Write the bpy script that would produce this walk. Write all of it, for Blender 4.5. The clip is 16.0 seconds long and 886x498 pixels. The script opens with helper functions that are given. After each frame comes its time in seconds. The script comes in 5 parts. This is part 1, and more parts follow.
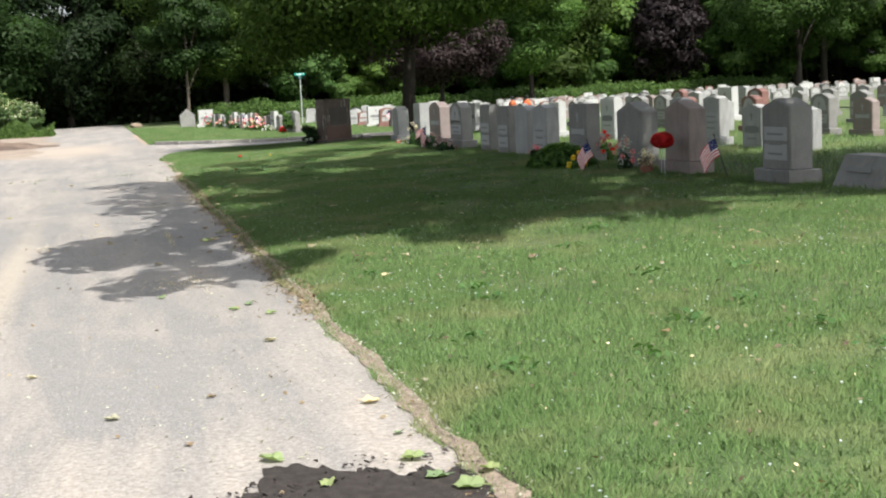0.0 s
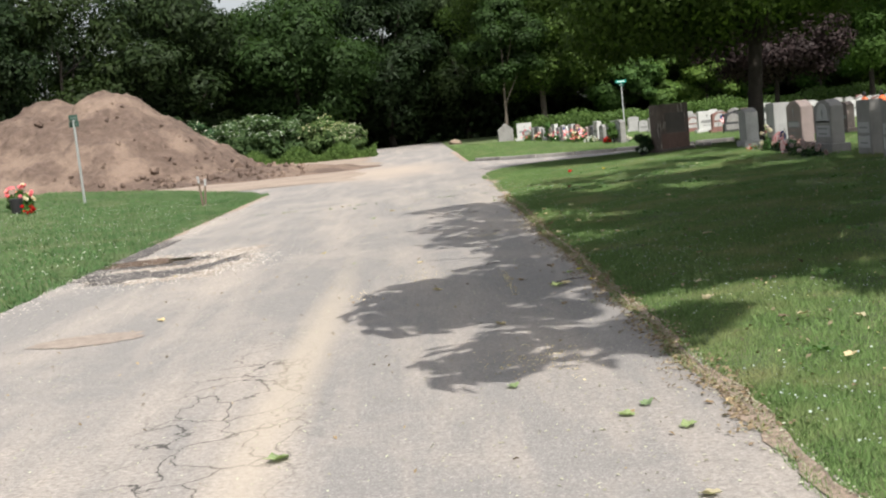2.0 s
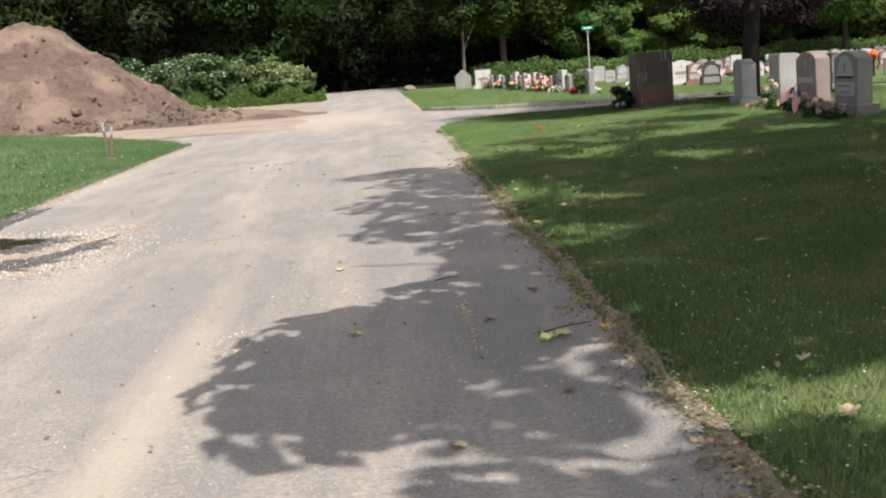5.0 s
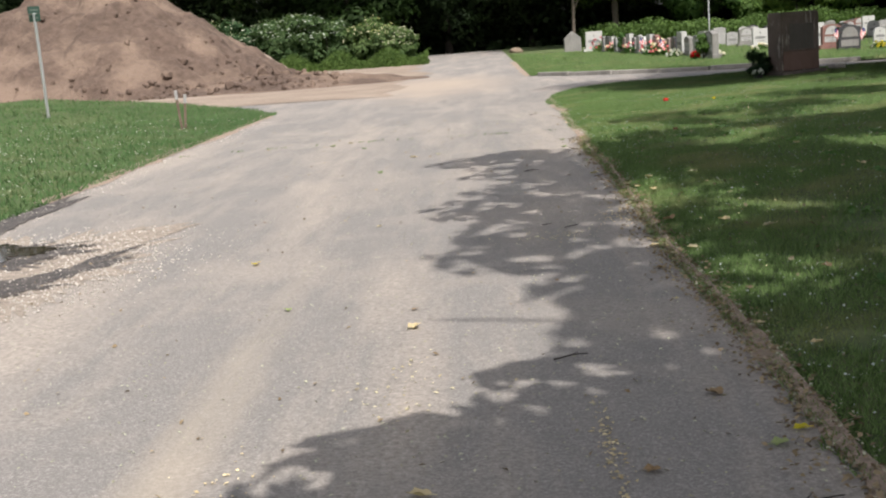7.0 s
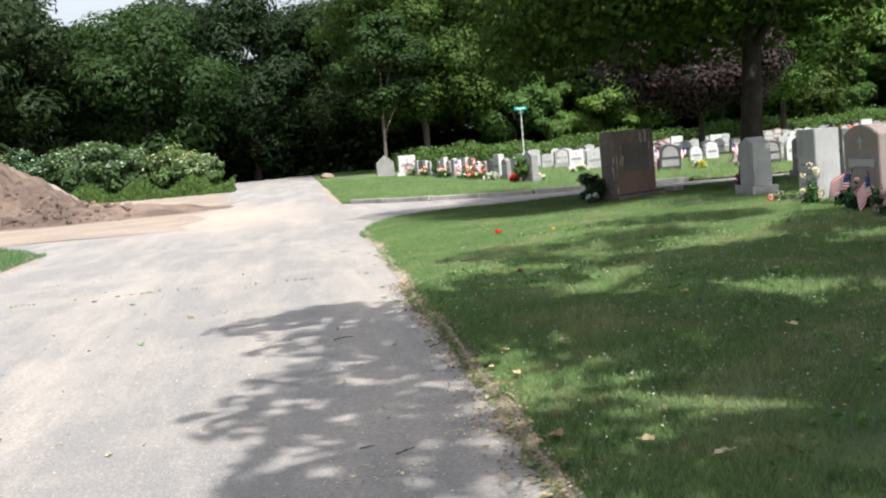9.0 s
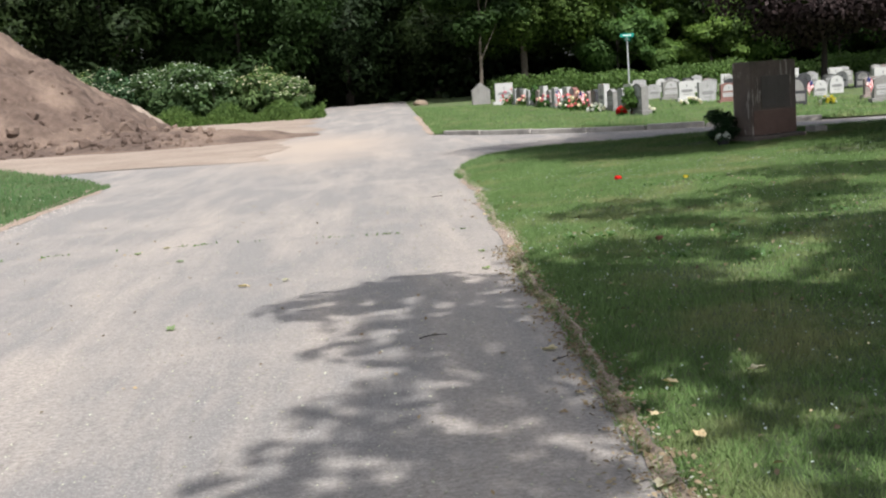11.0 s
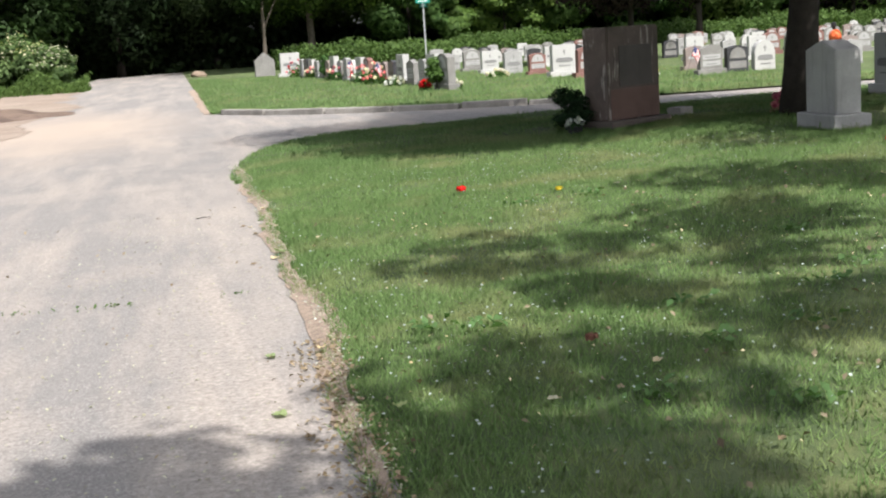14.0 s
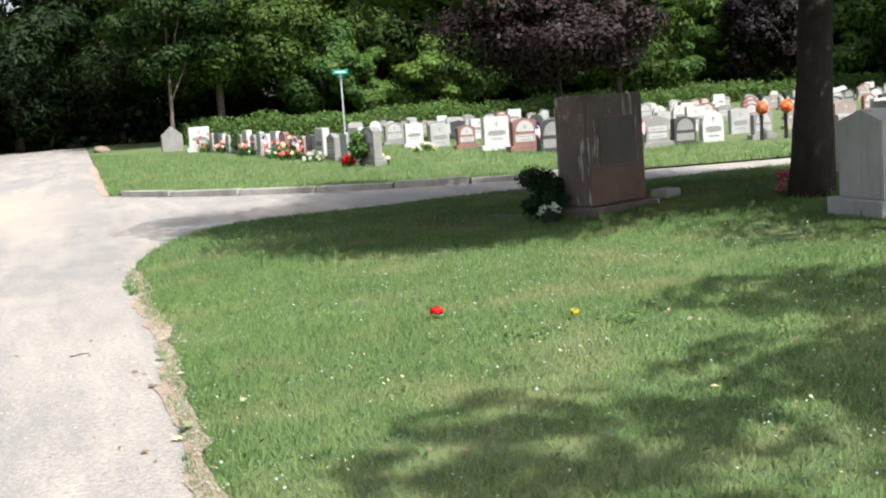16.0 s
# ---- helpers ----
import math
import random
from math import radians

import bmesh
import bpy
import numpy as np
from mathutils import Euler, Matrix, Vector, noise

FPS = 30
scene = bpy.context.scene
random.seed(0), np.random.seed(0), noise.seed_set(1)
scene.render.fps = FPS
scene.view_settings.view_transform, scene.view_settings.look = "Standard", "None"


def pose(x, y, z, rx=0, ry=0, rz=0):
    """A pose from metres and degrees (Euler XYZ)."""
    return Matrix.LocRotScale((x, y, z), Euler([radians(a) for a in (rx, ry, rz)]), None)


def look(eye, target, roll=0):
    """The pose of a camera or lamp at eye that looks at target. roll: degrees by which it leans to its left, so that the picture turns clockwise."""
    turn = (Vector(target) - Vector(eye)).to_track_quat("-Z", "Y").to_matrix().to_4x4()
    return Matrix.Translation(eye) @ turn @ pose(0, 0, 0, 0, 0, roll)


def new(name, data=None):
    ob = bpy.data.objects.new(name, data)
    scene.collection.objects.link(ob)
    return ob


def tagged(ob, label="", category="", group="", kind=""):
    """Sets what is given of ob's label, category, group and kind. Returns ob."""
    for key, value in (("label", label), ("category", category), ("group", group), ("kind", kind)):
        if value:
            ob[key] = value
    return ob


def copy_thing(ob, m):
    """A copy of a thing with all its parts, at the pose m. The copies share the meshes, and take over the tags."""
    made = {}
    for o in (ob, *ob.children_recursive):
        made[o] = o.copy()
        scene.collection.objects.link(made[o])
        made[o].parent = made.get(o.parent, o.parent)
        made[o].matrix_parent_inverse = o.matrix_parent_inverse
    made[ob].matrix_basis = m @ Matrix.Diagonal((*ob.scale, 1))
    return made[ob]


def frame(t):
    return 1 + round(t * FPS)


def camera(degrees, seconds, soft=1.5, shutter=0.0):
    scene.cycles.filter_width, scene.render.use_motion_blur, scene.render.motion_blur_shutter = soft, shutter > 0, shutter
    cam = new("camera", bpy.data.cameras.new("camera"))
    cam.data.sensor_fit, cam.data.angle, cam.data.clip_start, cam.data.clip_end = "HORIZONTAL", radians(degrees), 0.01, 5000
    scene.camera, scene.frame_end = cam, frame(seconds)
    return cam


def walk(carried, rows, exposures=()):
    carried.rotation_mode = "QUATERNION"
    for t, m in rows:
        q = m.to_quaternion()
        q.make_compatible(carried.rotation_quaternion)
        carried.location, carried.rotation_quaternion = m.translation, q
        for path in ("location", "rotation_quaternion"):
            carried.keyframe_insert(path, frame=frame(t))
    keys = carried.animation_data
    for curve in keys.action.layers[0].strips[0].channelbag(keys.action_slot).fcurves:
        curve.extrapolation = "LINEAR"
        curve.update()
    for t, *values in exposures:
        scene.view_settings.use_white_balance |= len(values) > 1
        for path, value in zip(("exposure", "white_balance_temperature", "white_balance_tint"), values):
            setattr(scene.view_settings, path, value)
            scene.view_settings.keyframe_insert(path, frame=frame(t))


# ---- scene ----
cam = camera(40.0, 16.0, soft=2.1)
PATH = [
    (0, (0.273, -5.66, 1.481), (0.794, -3.747, 1.224), -3.0),
    (0.5, (0.311, -4.857, 1.453), (0.821, -2.935, 1.24), -2.2),
    (1, (0.337, -4.06, 1.426), (0.812, -2.126, 1.25), -4.4),
    (1.5, (0.296, -3.303, 1.457), (0.449, -1.315, 1.306), -1.5),
    (2, (0.242, -2.544, 1.438), (0.259, -0.554, 1.237), -5.7),
    (2.5, (0.243, -1.866, 1.469), (0.273, 0.12, 1.241), -3.5),
    (3, (0.192, -1.154, 1.449), (0.258, 0.833, 1.24), -5.1),
    (3.5, (0.229, -0.437, 1.443), (0.308, 1.547, 1.203), -6.2),
    (3.7, (0.252, -0.152, 1.457), (0.33, 1.834, 1.236), -3.0),
    (5.8, (0.557, 2.667, 1.419), (0.623, 4.637, 1.085), -5.5),
    (6, (0.547, 3.002, 1.429), (0.515, 4.974, 1.1), -3.5),
    (6.5, (0.5, 3.701, 1.441), (0.395, 5.668, 1.097), -5.7),
    (7, (0.544, 4.407, 1.445), (0.455, 6.375, 1.101), -4.2),
    (7.5, (0.53, 5.134, 1.428), (0.454, 7.105, 1.102), -5.6),
    (8, (0.61, 5.924, 1.417), (0.793, 7.905, 1.214), -5.2),
    (8.5, (0.698, 6.899, 1.422), (0.962, 8.877, 1.282), -3.4),
    (9, (0.712, 7.591, 1.422), (0.938, 9.571, 1.254), -5.0),
    (9.5, (0.772, 8.317, 1.436), (0.905, 10.3, 1.212), -3.3),
    (9.7, (0.761, 8.548, 1.426), (0.869, 10.535, 1.22), -3.6),
    (11.8, (0.831, 11.292, 1.468), (0.844, 13.269, 1.162), -3.7),
    (12, (0.833, 11.6, 1.438), (0.82, 13.578, 1.143), -4.0),
    (12.5, (0.846, 12.279, 1.465), (0.832, 14.252, 1.14), -6.6),
    (13, (0.941, 13.023, 1.478), (0.995, 15.0, 1.177), -3.3),
    (13.5, (0.964, 13.77, 1.478), (1.18, 15.726, 1.126), -3.6),
    (14, (1.159, 14.606, 1.456), (1.564, 16.534, 1.11), -3.8),
    (14.5, (1.216, 15.334, 1.454), (1.666, 17.259, 1.147), -3.4),
    (15, (1.301, 16.02, 1.424), (1.796, 17.94, 1.159), -3.1),
    (15.5, (1.368, 16.729, 1.458), (1.812, 18.671, 1.276), -2.7),
    (16, (1.422, 17.426, 1.451), (1.978, 19.332, 1.211), -4.0),
]
EXPOSURE = [(0, 0.7, 6350, 8), (0.5, 0.82, 6350, 8), (1, 0.85, 6400, 8), (1.6, 0.74, 6450, 9), (2.2, 0.38, 6500, 10), (2.6, 0.34, 6500, 10), (3.5, 0.5, 6500, 10), (5.8, 0.46, 6650, 12), (7, 0.28, 6550, 12), (7.6, 0.35, 6450, 11), (8.4, 0.86, 6200, 10), (9, 0.86, 6200, 10), (9.6, 0.53, 6250, 12), (11.8, 0.33, 6250, 11), (12.5, 0.19, 6250, 12), (13.4, 0.33, 6350, 12), (14.2, 0.74, 6350, 12), (15, 0.85, 6300, 11), (15.5, 0.78, 6300, 10), (16, 0.92, 6300, 10)]
walk(cam, [(t, look(eye, target, roll)) for t, eye, target, roll in PATH], EXPOSURE)

# ---- light ----
SUN_AZIMUTH, SUN_ELEVATION = radians(157), radians(55)
to_sun = Vector((math.sin(SUN_AZIMUTH) * math.cos(SUN_ELEVATION), math.cos(SUN_AZIMUTH) * math.cos(SUN_ELEVATION), math.sin(SUN_ELEVATION)))
world = bpy.data.worlds.new("sky")
scene.world = world
world.use_nodes = True
sky = world.node_tree.nodes.new("ShaderNodeTexSky")
sky.sky_type, sky.sun_disc = "NISHITA", False
sky.sun_elevation, sky.sun_rotation = SUN_ELEVATION, SUN_AZIMUTH
sky.air_density, sky.dust_density = 1.0, 4.0
haze = world.node_tree.nodes.new("ShaderNodeHueSaturation")
haze.inputs["Saturation"].default_value = 0.3
world.node_tree.links.new(sky.outputs[0], haze.inputs["Color"])
world.node_tree.links.new(haze.outputs[0], world.node_tree.nodes["Background"].inputs[0])
world.node_tree.nodes["Background"].inputs[1].default_value = 0.135
sun = new("sun", bpy.data.lights.new("sun", "SUN"))
sun.data.energy, sun.data.angle, sun.data.color = 4.6, radians(0.53), (1.0, 0.95, 0.87)
sun.matrix_world = look(to_sun * 100, (0, 0, 0))

# ---- materials ----


def material(name, build, rough=0.8, metal=0.0, spec=0.3):
    """A Principled material; build(tree, shader) wires its colour and relief."""
    m = bpy.data.materials.new(name)
    m.use_nodes = True
    shader = m.node_tree.nodes["Principled BSDF"]
    shader.inputs["Roughness"].default_value = rough
    shader.inputs["Metallic"].default_value = metal
    shader.inputs["Specular IOR Level"].default_value = spec
    build(m.node_tree, shader)
    return m


def node(tree, kind, **inputs):
    n = tree.nodes.new(kind)
    for key, value in inputs.items():
        n.inputs[key.replace("_", " ")].default_value = value
    return n


def coords(tree, stretch=(1, 1, 1)):
    """Object coordinates, stretched."""
    c = tree.nodes.new("ShaderNodeTexCoord")
    mp = tree.nodes.new("ShaderNodeMapping")
    mp.inputs["Scale"].default_value = stretch
    tree.links.new(c.outputs["Object"], mp.inputs["Vector"])
    return mp.outputs[0]


def noise_of(tree, scale, detail=4.0, rough=0.6, stretch=(1, 1, 1)):
    n = node(tree, "ShaderNodeTexNoise", Scale=scale, Detail=detail, Roughness=rough)
    tree.links.new(coords(tree, stretch), n.inputs["Vector"])
    return n.outputs["Fac"]


def ramp(tree, fac, *stops):
    r = tree.nodes.new("ShaderNodeValToRGB")
    while len(r.color_ramp.elements) < len(stops):
        r.color_ramp.elements.new(0.5)
    for e, (at, colour) in zip(r.color_ramp.elements, stops):
        e.position, e.color = at, (*colour, 1) if len(colour) == 3 else colour
    tree.links.new(fac, r.inputs[0])
    return r.outputs[0]


def blend(tree, fac, a, b, mode="MIX"):
    """Two colours mixed; fac a socket or a number, a and b sockets or colours."""
    mx = tree.nodes.new("ShaderNodeMix")
    mx.data_type, mx.blend_type = "RGBA", mode
    for socket, value in ((mx.inputs[0], fac), (mx.inputs[6], a), (mx.inputs[7], b)):
        if hasattr(value, "links"):
            tree.links.new(value, socket)
        else:
            socket.default_value = value if isinstance(value, (int, float)) else (*value, 1)
    return mx.outputs[2]


def relief(tree, shader, height, strength=0.4, distance=0.02):
    b = node(tree, "ShaderNodeBump", Strength=strength, Distance=distance)
    tree.links.new(height, b.inputs["Height"])
    tree.links.new(b.outputs[0], shader.inputs["Normal"])


def plain(name, colour, rough=0.7, metal=0.0, vary=0.25, scale=12.0, spec=0.3, bump=0.15):
    """Two-scale variation of one colour with fine relief."""
    def build(tree, shader):
        a = noise_of(tree, scale, 5)
        b = noise_of(tree, scale * 9, 3)
        dark, light = [c * (1 - vary) for c in colour], [min(1, c * (1 + vary)) for c in colour]
        col = ramp(tree, a, (0.3, dark), (0.7, light))
        col = blend(tree, 0.35, col, ramp(tree, b, (0.35, dark), (0.65, light)))
        tree.links.new(col, shader.inputs["Base Color"])
        relief(tree, shader, b, bump, 0.01)
    return material(name, build, rough, metal, spec)


def leafy(name, dark, light, through_light=0.35, rough=0.55, patches=None):
    """Foliage: colour varies leaf by leaf and tree by tree, and light passes through."""
    m = bpy.data.materials.new(name)
    m.use_nodes = True
    tree = m.node_tree
    shader = tree.nodes["Principled BSDF"]
    geo = tree.nodes.new("ShaderNodeNewGeometry")
    info = tree.nodes.new("ShaderNodeObjectInfo")
    col = ramp(tree, geo.outputs["Random Per Island"], (0.0, dark), (0.75, light), (1.0, [min(1, c * 1.15) for c in light]))
    big = noise_of(tree, 0.35, 2)
    col = blend(tree, ramp(tree, big, (0.35, (0, 0, 0)), (0.65, (0.5, 0.5, 0.5))), col, dark)
    if patches:
        dry = noise_of(tree, 0.9, 4)
        col = blend(tree, ramp(tree, dry, (0.5, (0, 0, 0)), (0.68, (patches[1],) * 3)), col, patches[0])
    tint = ramp(tree, info.outputs["Random"], (0.0, (0.62, 0.72, 0.75)), (1.0, (1.3, 1.18, 0.95)))
    col = blend(tree, 1.0, col, tint, "MULTIPLY")
    tree.links.new(col, shader.inputs["Base Color"])
    shader.inputs["Roughness"].default_value = rough
    shader.inputs["Specular IOR Level"].default_value = 0.1
    tr = tree.nodes.new("ShaderNodeBsdfTranslucent")
    tree.links.new(blend(tree, 1.0, col, (1.12, 1.25, 0.65), "MULTIPLY"), tr.inputs[0])
    mix = tree.nodes.new("ShaderNodeMixShader")
    mix.inputs[0].default_value = through_light
    tree.links.new(shader.outputs[0], mix.inputs[1])
    tree.links.new(tr.outputs[0], mix.inputs[2])
    tree.links.new(mix.outputs[0], tree.nodes["Material Output"].inputs[0])
    return m


def build_asphalt(tree, shader):
    fine = noise_of(tree, 130, 3, 0.7)
    mid = noise_of(tree, 9, 4)
    streak = noise_of(tree, 1.0, 4, 0.6, (1.1, 0.16, 1))
    blot = noise_of(tree, 0.55, 4, 0.65)
    col = ramp(tree, fine, (0.3, (0.13, 0.126, 0.123)), (0.55, (0.217, 0.204, 0.197)), (0.75, (0.355, 0.338, 0.326)))
    grit = noise_of(tree, 70, 3, 0.75)
    col = blend(tree, ramp(tree, grit, (0.52, (0, 0, 0)), (0.63, (0.65, 0.65, 0.65))), col, (0.39, 0.38, 0.37))
    col = blend(tree, ramp(tree, grit, (0.34, (0.6, 0.6, 0.6)), (0.45, (0, 0, 0))), col, (0.12, 0.115, 0.11))
    fleck = noise_of(tree, 32, 4, 0.8)
    col = blend(tree, ramp(tree, fleck, (0.36, (0.5, 0.5, 0.5)), (0.48, (0, 0, 0))), col, (0.125, 0.118, 0.11))
    col = blend(tree, ramp(tree, fleck, (0.56, (0, 0, 0)), (0.66, (0.45, 0.45, 0.45))), col, (0.42, 0.39, 0.355))
    col = blend(tree, ramp(tree, mid, (0.35, (0, 0, 0)), (0.7, (0.35, 0.35, 0.35))), col, (0.16, 0.155, 0.15))
    sand = blend(tree, ramp(tree, fleck, (0.38, (0, 0, 0)), (0.62, (1, 1, 1))), (0.235, 0.203, 0.178), (0.43, 0.385, 0.343))
    ruffle = noise_of(tree, 5.0, 6, 0.7)
    brush = noise_of(tree, 2.6, 6, 0.75, (1.6, 0.22, 1))
    drift = blend(tree, 0.3, streak, brush)
    col = blend(tree, ramp(tree, drift, (0.46, (0, 0, 0)), (0.61, (0.75, 0.75, 0.75))), col, sand)
    col = blend(tree, ramp(tree, ruffle, (0.32, (0.3, 0.3, 0.3)), (0.5, (0, 0, 0))), col, (0.16, 0.152, 0.145))
    col = blend(tree, ramp(tree, blot, (0.52, (0, 0, 0)), (0.68, (0.42, 0.42, 0.42))), col, sand)
    # a band of old crazing where the wheels run
    vor = tree.nodes.new("ShaderNodeTexVoronoi")
    vor.feature = "DISTANCE_TO_EDGE"
    vor.inputs["Scale"].default_value = 4.2
    wob = node(tree, "ShaderNodeTexNoise", Scale=3.0, Detail=5.0)
    here = coords(tree, (1.0, 0.8, 1))
    tree.links.new(here, wob.inputs["Vector"])
    tree.links.new(blend(tree, 0.32, here, wob.outputs["Color"]), vor.inputs["Vector"])
    line = ramp(tree, vor.outputs["Distance"], (0.004, (1, 1, 1)), (0.024, (0, 0, 0)))
    off = tree.nodes.new("ShaderNodeMapping")
    off.inputs["Location"].default_value, off.inputs["Scale"].default_value = (1.6, -1.2, 0), (1.75, 0.33, 0)
    plain_place = tree.nodes.new("ShaderNodeTexCoord")
    tree.links.new(plain_place.outputs["Object"], off.inputs["Vector"])
    far = tree.nodes.new("ShaderNodeVectorMath")
    far.operation = "LENGTH"
    tree.links.new(off.outputs[0], far.inputs[0])
    line = blend(tree, 1.0, line, ramp(tree, far.outputs["Value"], (0.55, (1, 1, 1)), (1.0, (0, 0, 0))), "MULTIPLY")
    col = blend(tree, line, col, (0.05, 0.048, 0.045))
    # a drift of sand left between the wheel tracks
    tail = tree.nodes.new("ShaderNodeMapping")
    tail.inputs["Location"].default_value, tail.inputs["Scale"].default_value = (2.2, -0.6, 0), (3.3, 0.1, 0)
    tail.inputs["Rotation"].default_value = (0, 0, -0.04)
    tree.links.new(plain_place.outputs["Object"], tail.inputs["Vector"])
    width = tree.nodes.new("ShaderNodeVectorMath")
    width.operation = "LENGTH"
    tree.links.new(tail.outputs[0], width.inputs[0])
    worn = blend(tree, 0.5, width.outputs["Value"], brush)
    col = blend(tree, ramp(tree, worn, (0.35, (0.55, 0.55, 0.55)), (0.62, (0, 0, 0))), col, blend(tree, fine, (0.3, 0.25, 0.195), (0.5, 0.44, 0.36)))
    # sand washed over the lane from the heap
    spill = tree.nodes.new("ShaderNodeMapping")
    spill.inputs["Location"].default_value, spill.inputs["Scale"].default_value = (0.36, -4.1, 0), (0.3, 0.1, 0)
    tree.links.new(plain_place.outputs["Object"], spill.inputs["Vector"])
    reach = tree.nodes.new("ShaderNodeVectorMath")
    reach.operation = "LENGTH"
    tree.links.new(spill.outputs[0], reach.inputs[0])
    ragged = blend(tree, 0.45, reach.outputs["Value"], blot)
    col = blend(tree, ramp(tree, ragged, (0.35, (0.85, 0.85, 0.85)), (0.75, (0, 0, 0))), col, (0.355, 0.295, 0.243))
    tree.links.new(col, shader.inputs["Base Color"])
    relief(tree, shader, blend(tree, 0.5, fine, grit), 0.5, 0.006)


ASPHALT = material("weathered_asphalt", build_asphalt, 0.9)


def build_dirt(tree, shader):
    fine, mid, big = noise_of(tree, 60, 4, 0.7), noise_of(tree, 5, 5), noise_of(tree, 0.5, 4)
    col = ramp(tree, mid, (0.3, (0.2, 0.157, 0.125)), (0.7, (0.3, 0.247, 0.206)))
    col = blend(tree, ramp(tree, big, (0.4, (0, 0, 0)), (0.65, (0.7, 0.7, 0.7))), col, (0.345, 0.288, 0.24))
    col = blend(tree, ramp(tree, fine, (0.35, (0.35, 0.35, 0.35)), (0.6, (0, 0, 0))), col, (0.14, 0.095, 0.065))
    tree.links.new(col, shader.inputs["Base Color"])
    relief(tree, shader, mid, 0.6, 0.05)


SAND = material("trodden_sand", build_dirt, 0.95)


def build_mound(tree, shader):
    fine, mid, big = noise_of(tree, 30, 5, 0.7), noise_of(tree, 3.5, 6), noise_of(tree, 0.5, 4)
    col = ramp(tree, mid, (0.3, (0.075, 0.053, 0.042)), (0.7, (0.15, 0.108, 0.087)))
    col = blend(tree, ramp(tree, big, (0.44, (0, 0, 0)), (0.6, (0.8, 0.8, 0.8))), col, (0.235, 0.173, 0.135))
    col = blend(tree, ramp(tree, fine, (0.35, (0.4, 0.4, 0.4)), (0.6, (0, 0, 0))), col, (0.06, 0.04, 0.03))
    tree.links.new(col, shader.inputs["Base Color"])
    relief(tree, shader, mid, 0.9, 0.2)


SOIL = material("loose_brown_soil", build_mound, 0.95)


def build_turf(tree, shader):
    fine, mid, big = noise_of(tree, 70, 4, 0.7), noise_of(tree, 4, 5), noise_of(tree, 0.45, 4)
    col = ramp(tree, fine, (0.25, (0.035, 0.06, 0.022)), (0.6, (0.075, 0.11, 0.043)), (0.8, (0.14, 0.16, 0.08)))
    col = blend(tree, ramp(tree, mid, (0.45, (0, 0, 0)), (0.75, (0.55, 0.55, 0.55))), col, (0.21, 0.215, 0.085))
    col = blend(tree, ramp(tree, big, (0.45, (0, 0, 0)), (0.7, (0.4, 0.4, 0.4))), col, (0.075, 0.14, 0.03))
    dry = noise_of(tree, 0.9, 4)
    col = blend(tree, ramp(tree, dry, (0.5, (0, 0, 0)), (0.7, (0.3, 0.3, 0.3))), col, (0.19, 0.19, 0.105))
    tree.links.new(col, shader.inputs["Base Color"])
    relief(tree, shader, fine, 0.5, 0.02)


TURF = material("mown_turf", build_turf, 0.9)
BLADE = leafy("grass_blade", (0.08, 0.15, 0.055), (0.165, 0.26, 0.115), 0.35, 0.7, ((0.28, 0.268, 0.165), 0.55))
LEAF_GREEN = leafy("maple_leaf", (0.03, 0.058, 0.017), (0.066, 0.115, 0.032), 0.3)
# maple_leaf made darker: the crown's shaded underside is put into its colour
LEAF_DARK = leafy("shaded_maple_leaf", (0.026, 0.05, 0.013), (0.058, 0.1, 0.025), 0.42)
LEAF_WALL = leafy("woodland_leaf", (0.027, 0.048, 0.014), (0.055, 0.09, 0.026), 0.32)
LEAF_BRIGHT = leafy("pale_green_leaf", (0.045, 0.095, 0.026), (0.1, 0.18, 0.05))
LEAF_YOUNG = leafy("young_leaf", (0.05, 0.1, 0.03), (0.12, 0.2, 0.06), 0.4)
# woodland leaf with the wood's deep shade put into its colour
LEAF_DEEP_SHADE = leafy("deep_shade_leaf", (0.011, 0.022, 0.009), (0.024, 0.041, 0.016), 0.22)
LEAF_HEDGE = leafy("hedge_leaf", (0.05, 0.095, 0.03), (0.1, 0.165, 0.055))
LEAF_PURPLE = leafy("copper_leaf", (0.016, 0.011, 0.013), (0.038, 0.026, 0.029), 0.05)
LEAF_BUSH = leafy("shrub_leaf", (0.032, 0.066, 0.027), (0.105, 0.165, 0.075))
BLOSSOM = leafy("cream_blossom", (0.35, 0.36, 0.3), (0.7, 0.7, 0.6), 0.3)
BARK = plain("grey_brown_bark", (0.03, 0.025, 0.021), 0.95, vary=0.5, scale=7, bump=0.8)
WARM_BARK = plain("warm_bark", (0.11, 0.092, 0.074), 0.9, vary=0.4, scale=6, bump=0.6)

# ---- ground ----


def link(name, verts, faces, mat, parent=None, smooth=False, label=""):
    me = bpy.data.meshes.new(name)
    me.from_pydata([tuple(v) for v in verts], [], [tuple(f) for f in faces])
    me.materials.append(mat)
    if smooth:
        me.shade_smooth()
    ob = new(name, me)
    ob.parent = parent
    if label:
        ob["label"] = label
    return ob


def part(name, bm, mat, parent=None, label="", smooth=False):
    me = bpy.data.meshes.new(name)
    bm.normal_update()
    bm.to_mesh(me)
    bm.free()
    me.materials.append(mat)
    if smooth:
        me.shade_smooth()
    ob = new(name, me)
    ob.parent = parent
    if label:
        ob["label"] = label
    return ob


def thing(name, x, y, z, turn, label, category, group="", kind=""):
    ob = new(name)
    ob.empty_display_size = 0.2
    ob.matrix_basis = pose(x, y, z, 0, 0, turn)
    return tagged(ob, label, category, group, kind)


def smoothstep(a, b, v):
    u = min(1.0, max(0.0, (v - a) / (b - a)))
    return u * u * (3 - 2 * u)


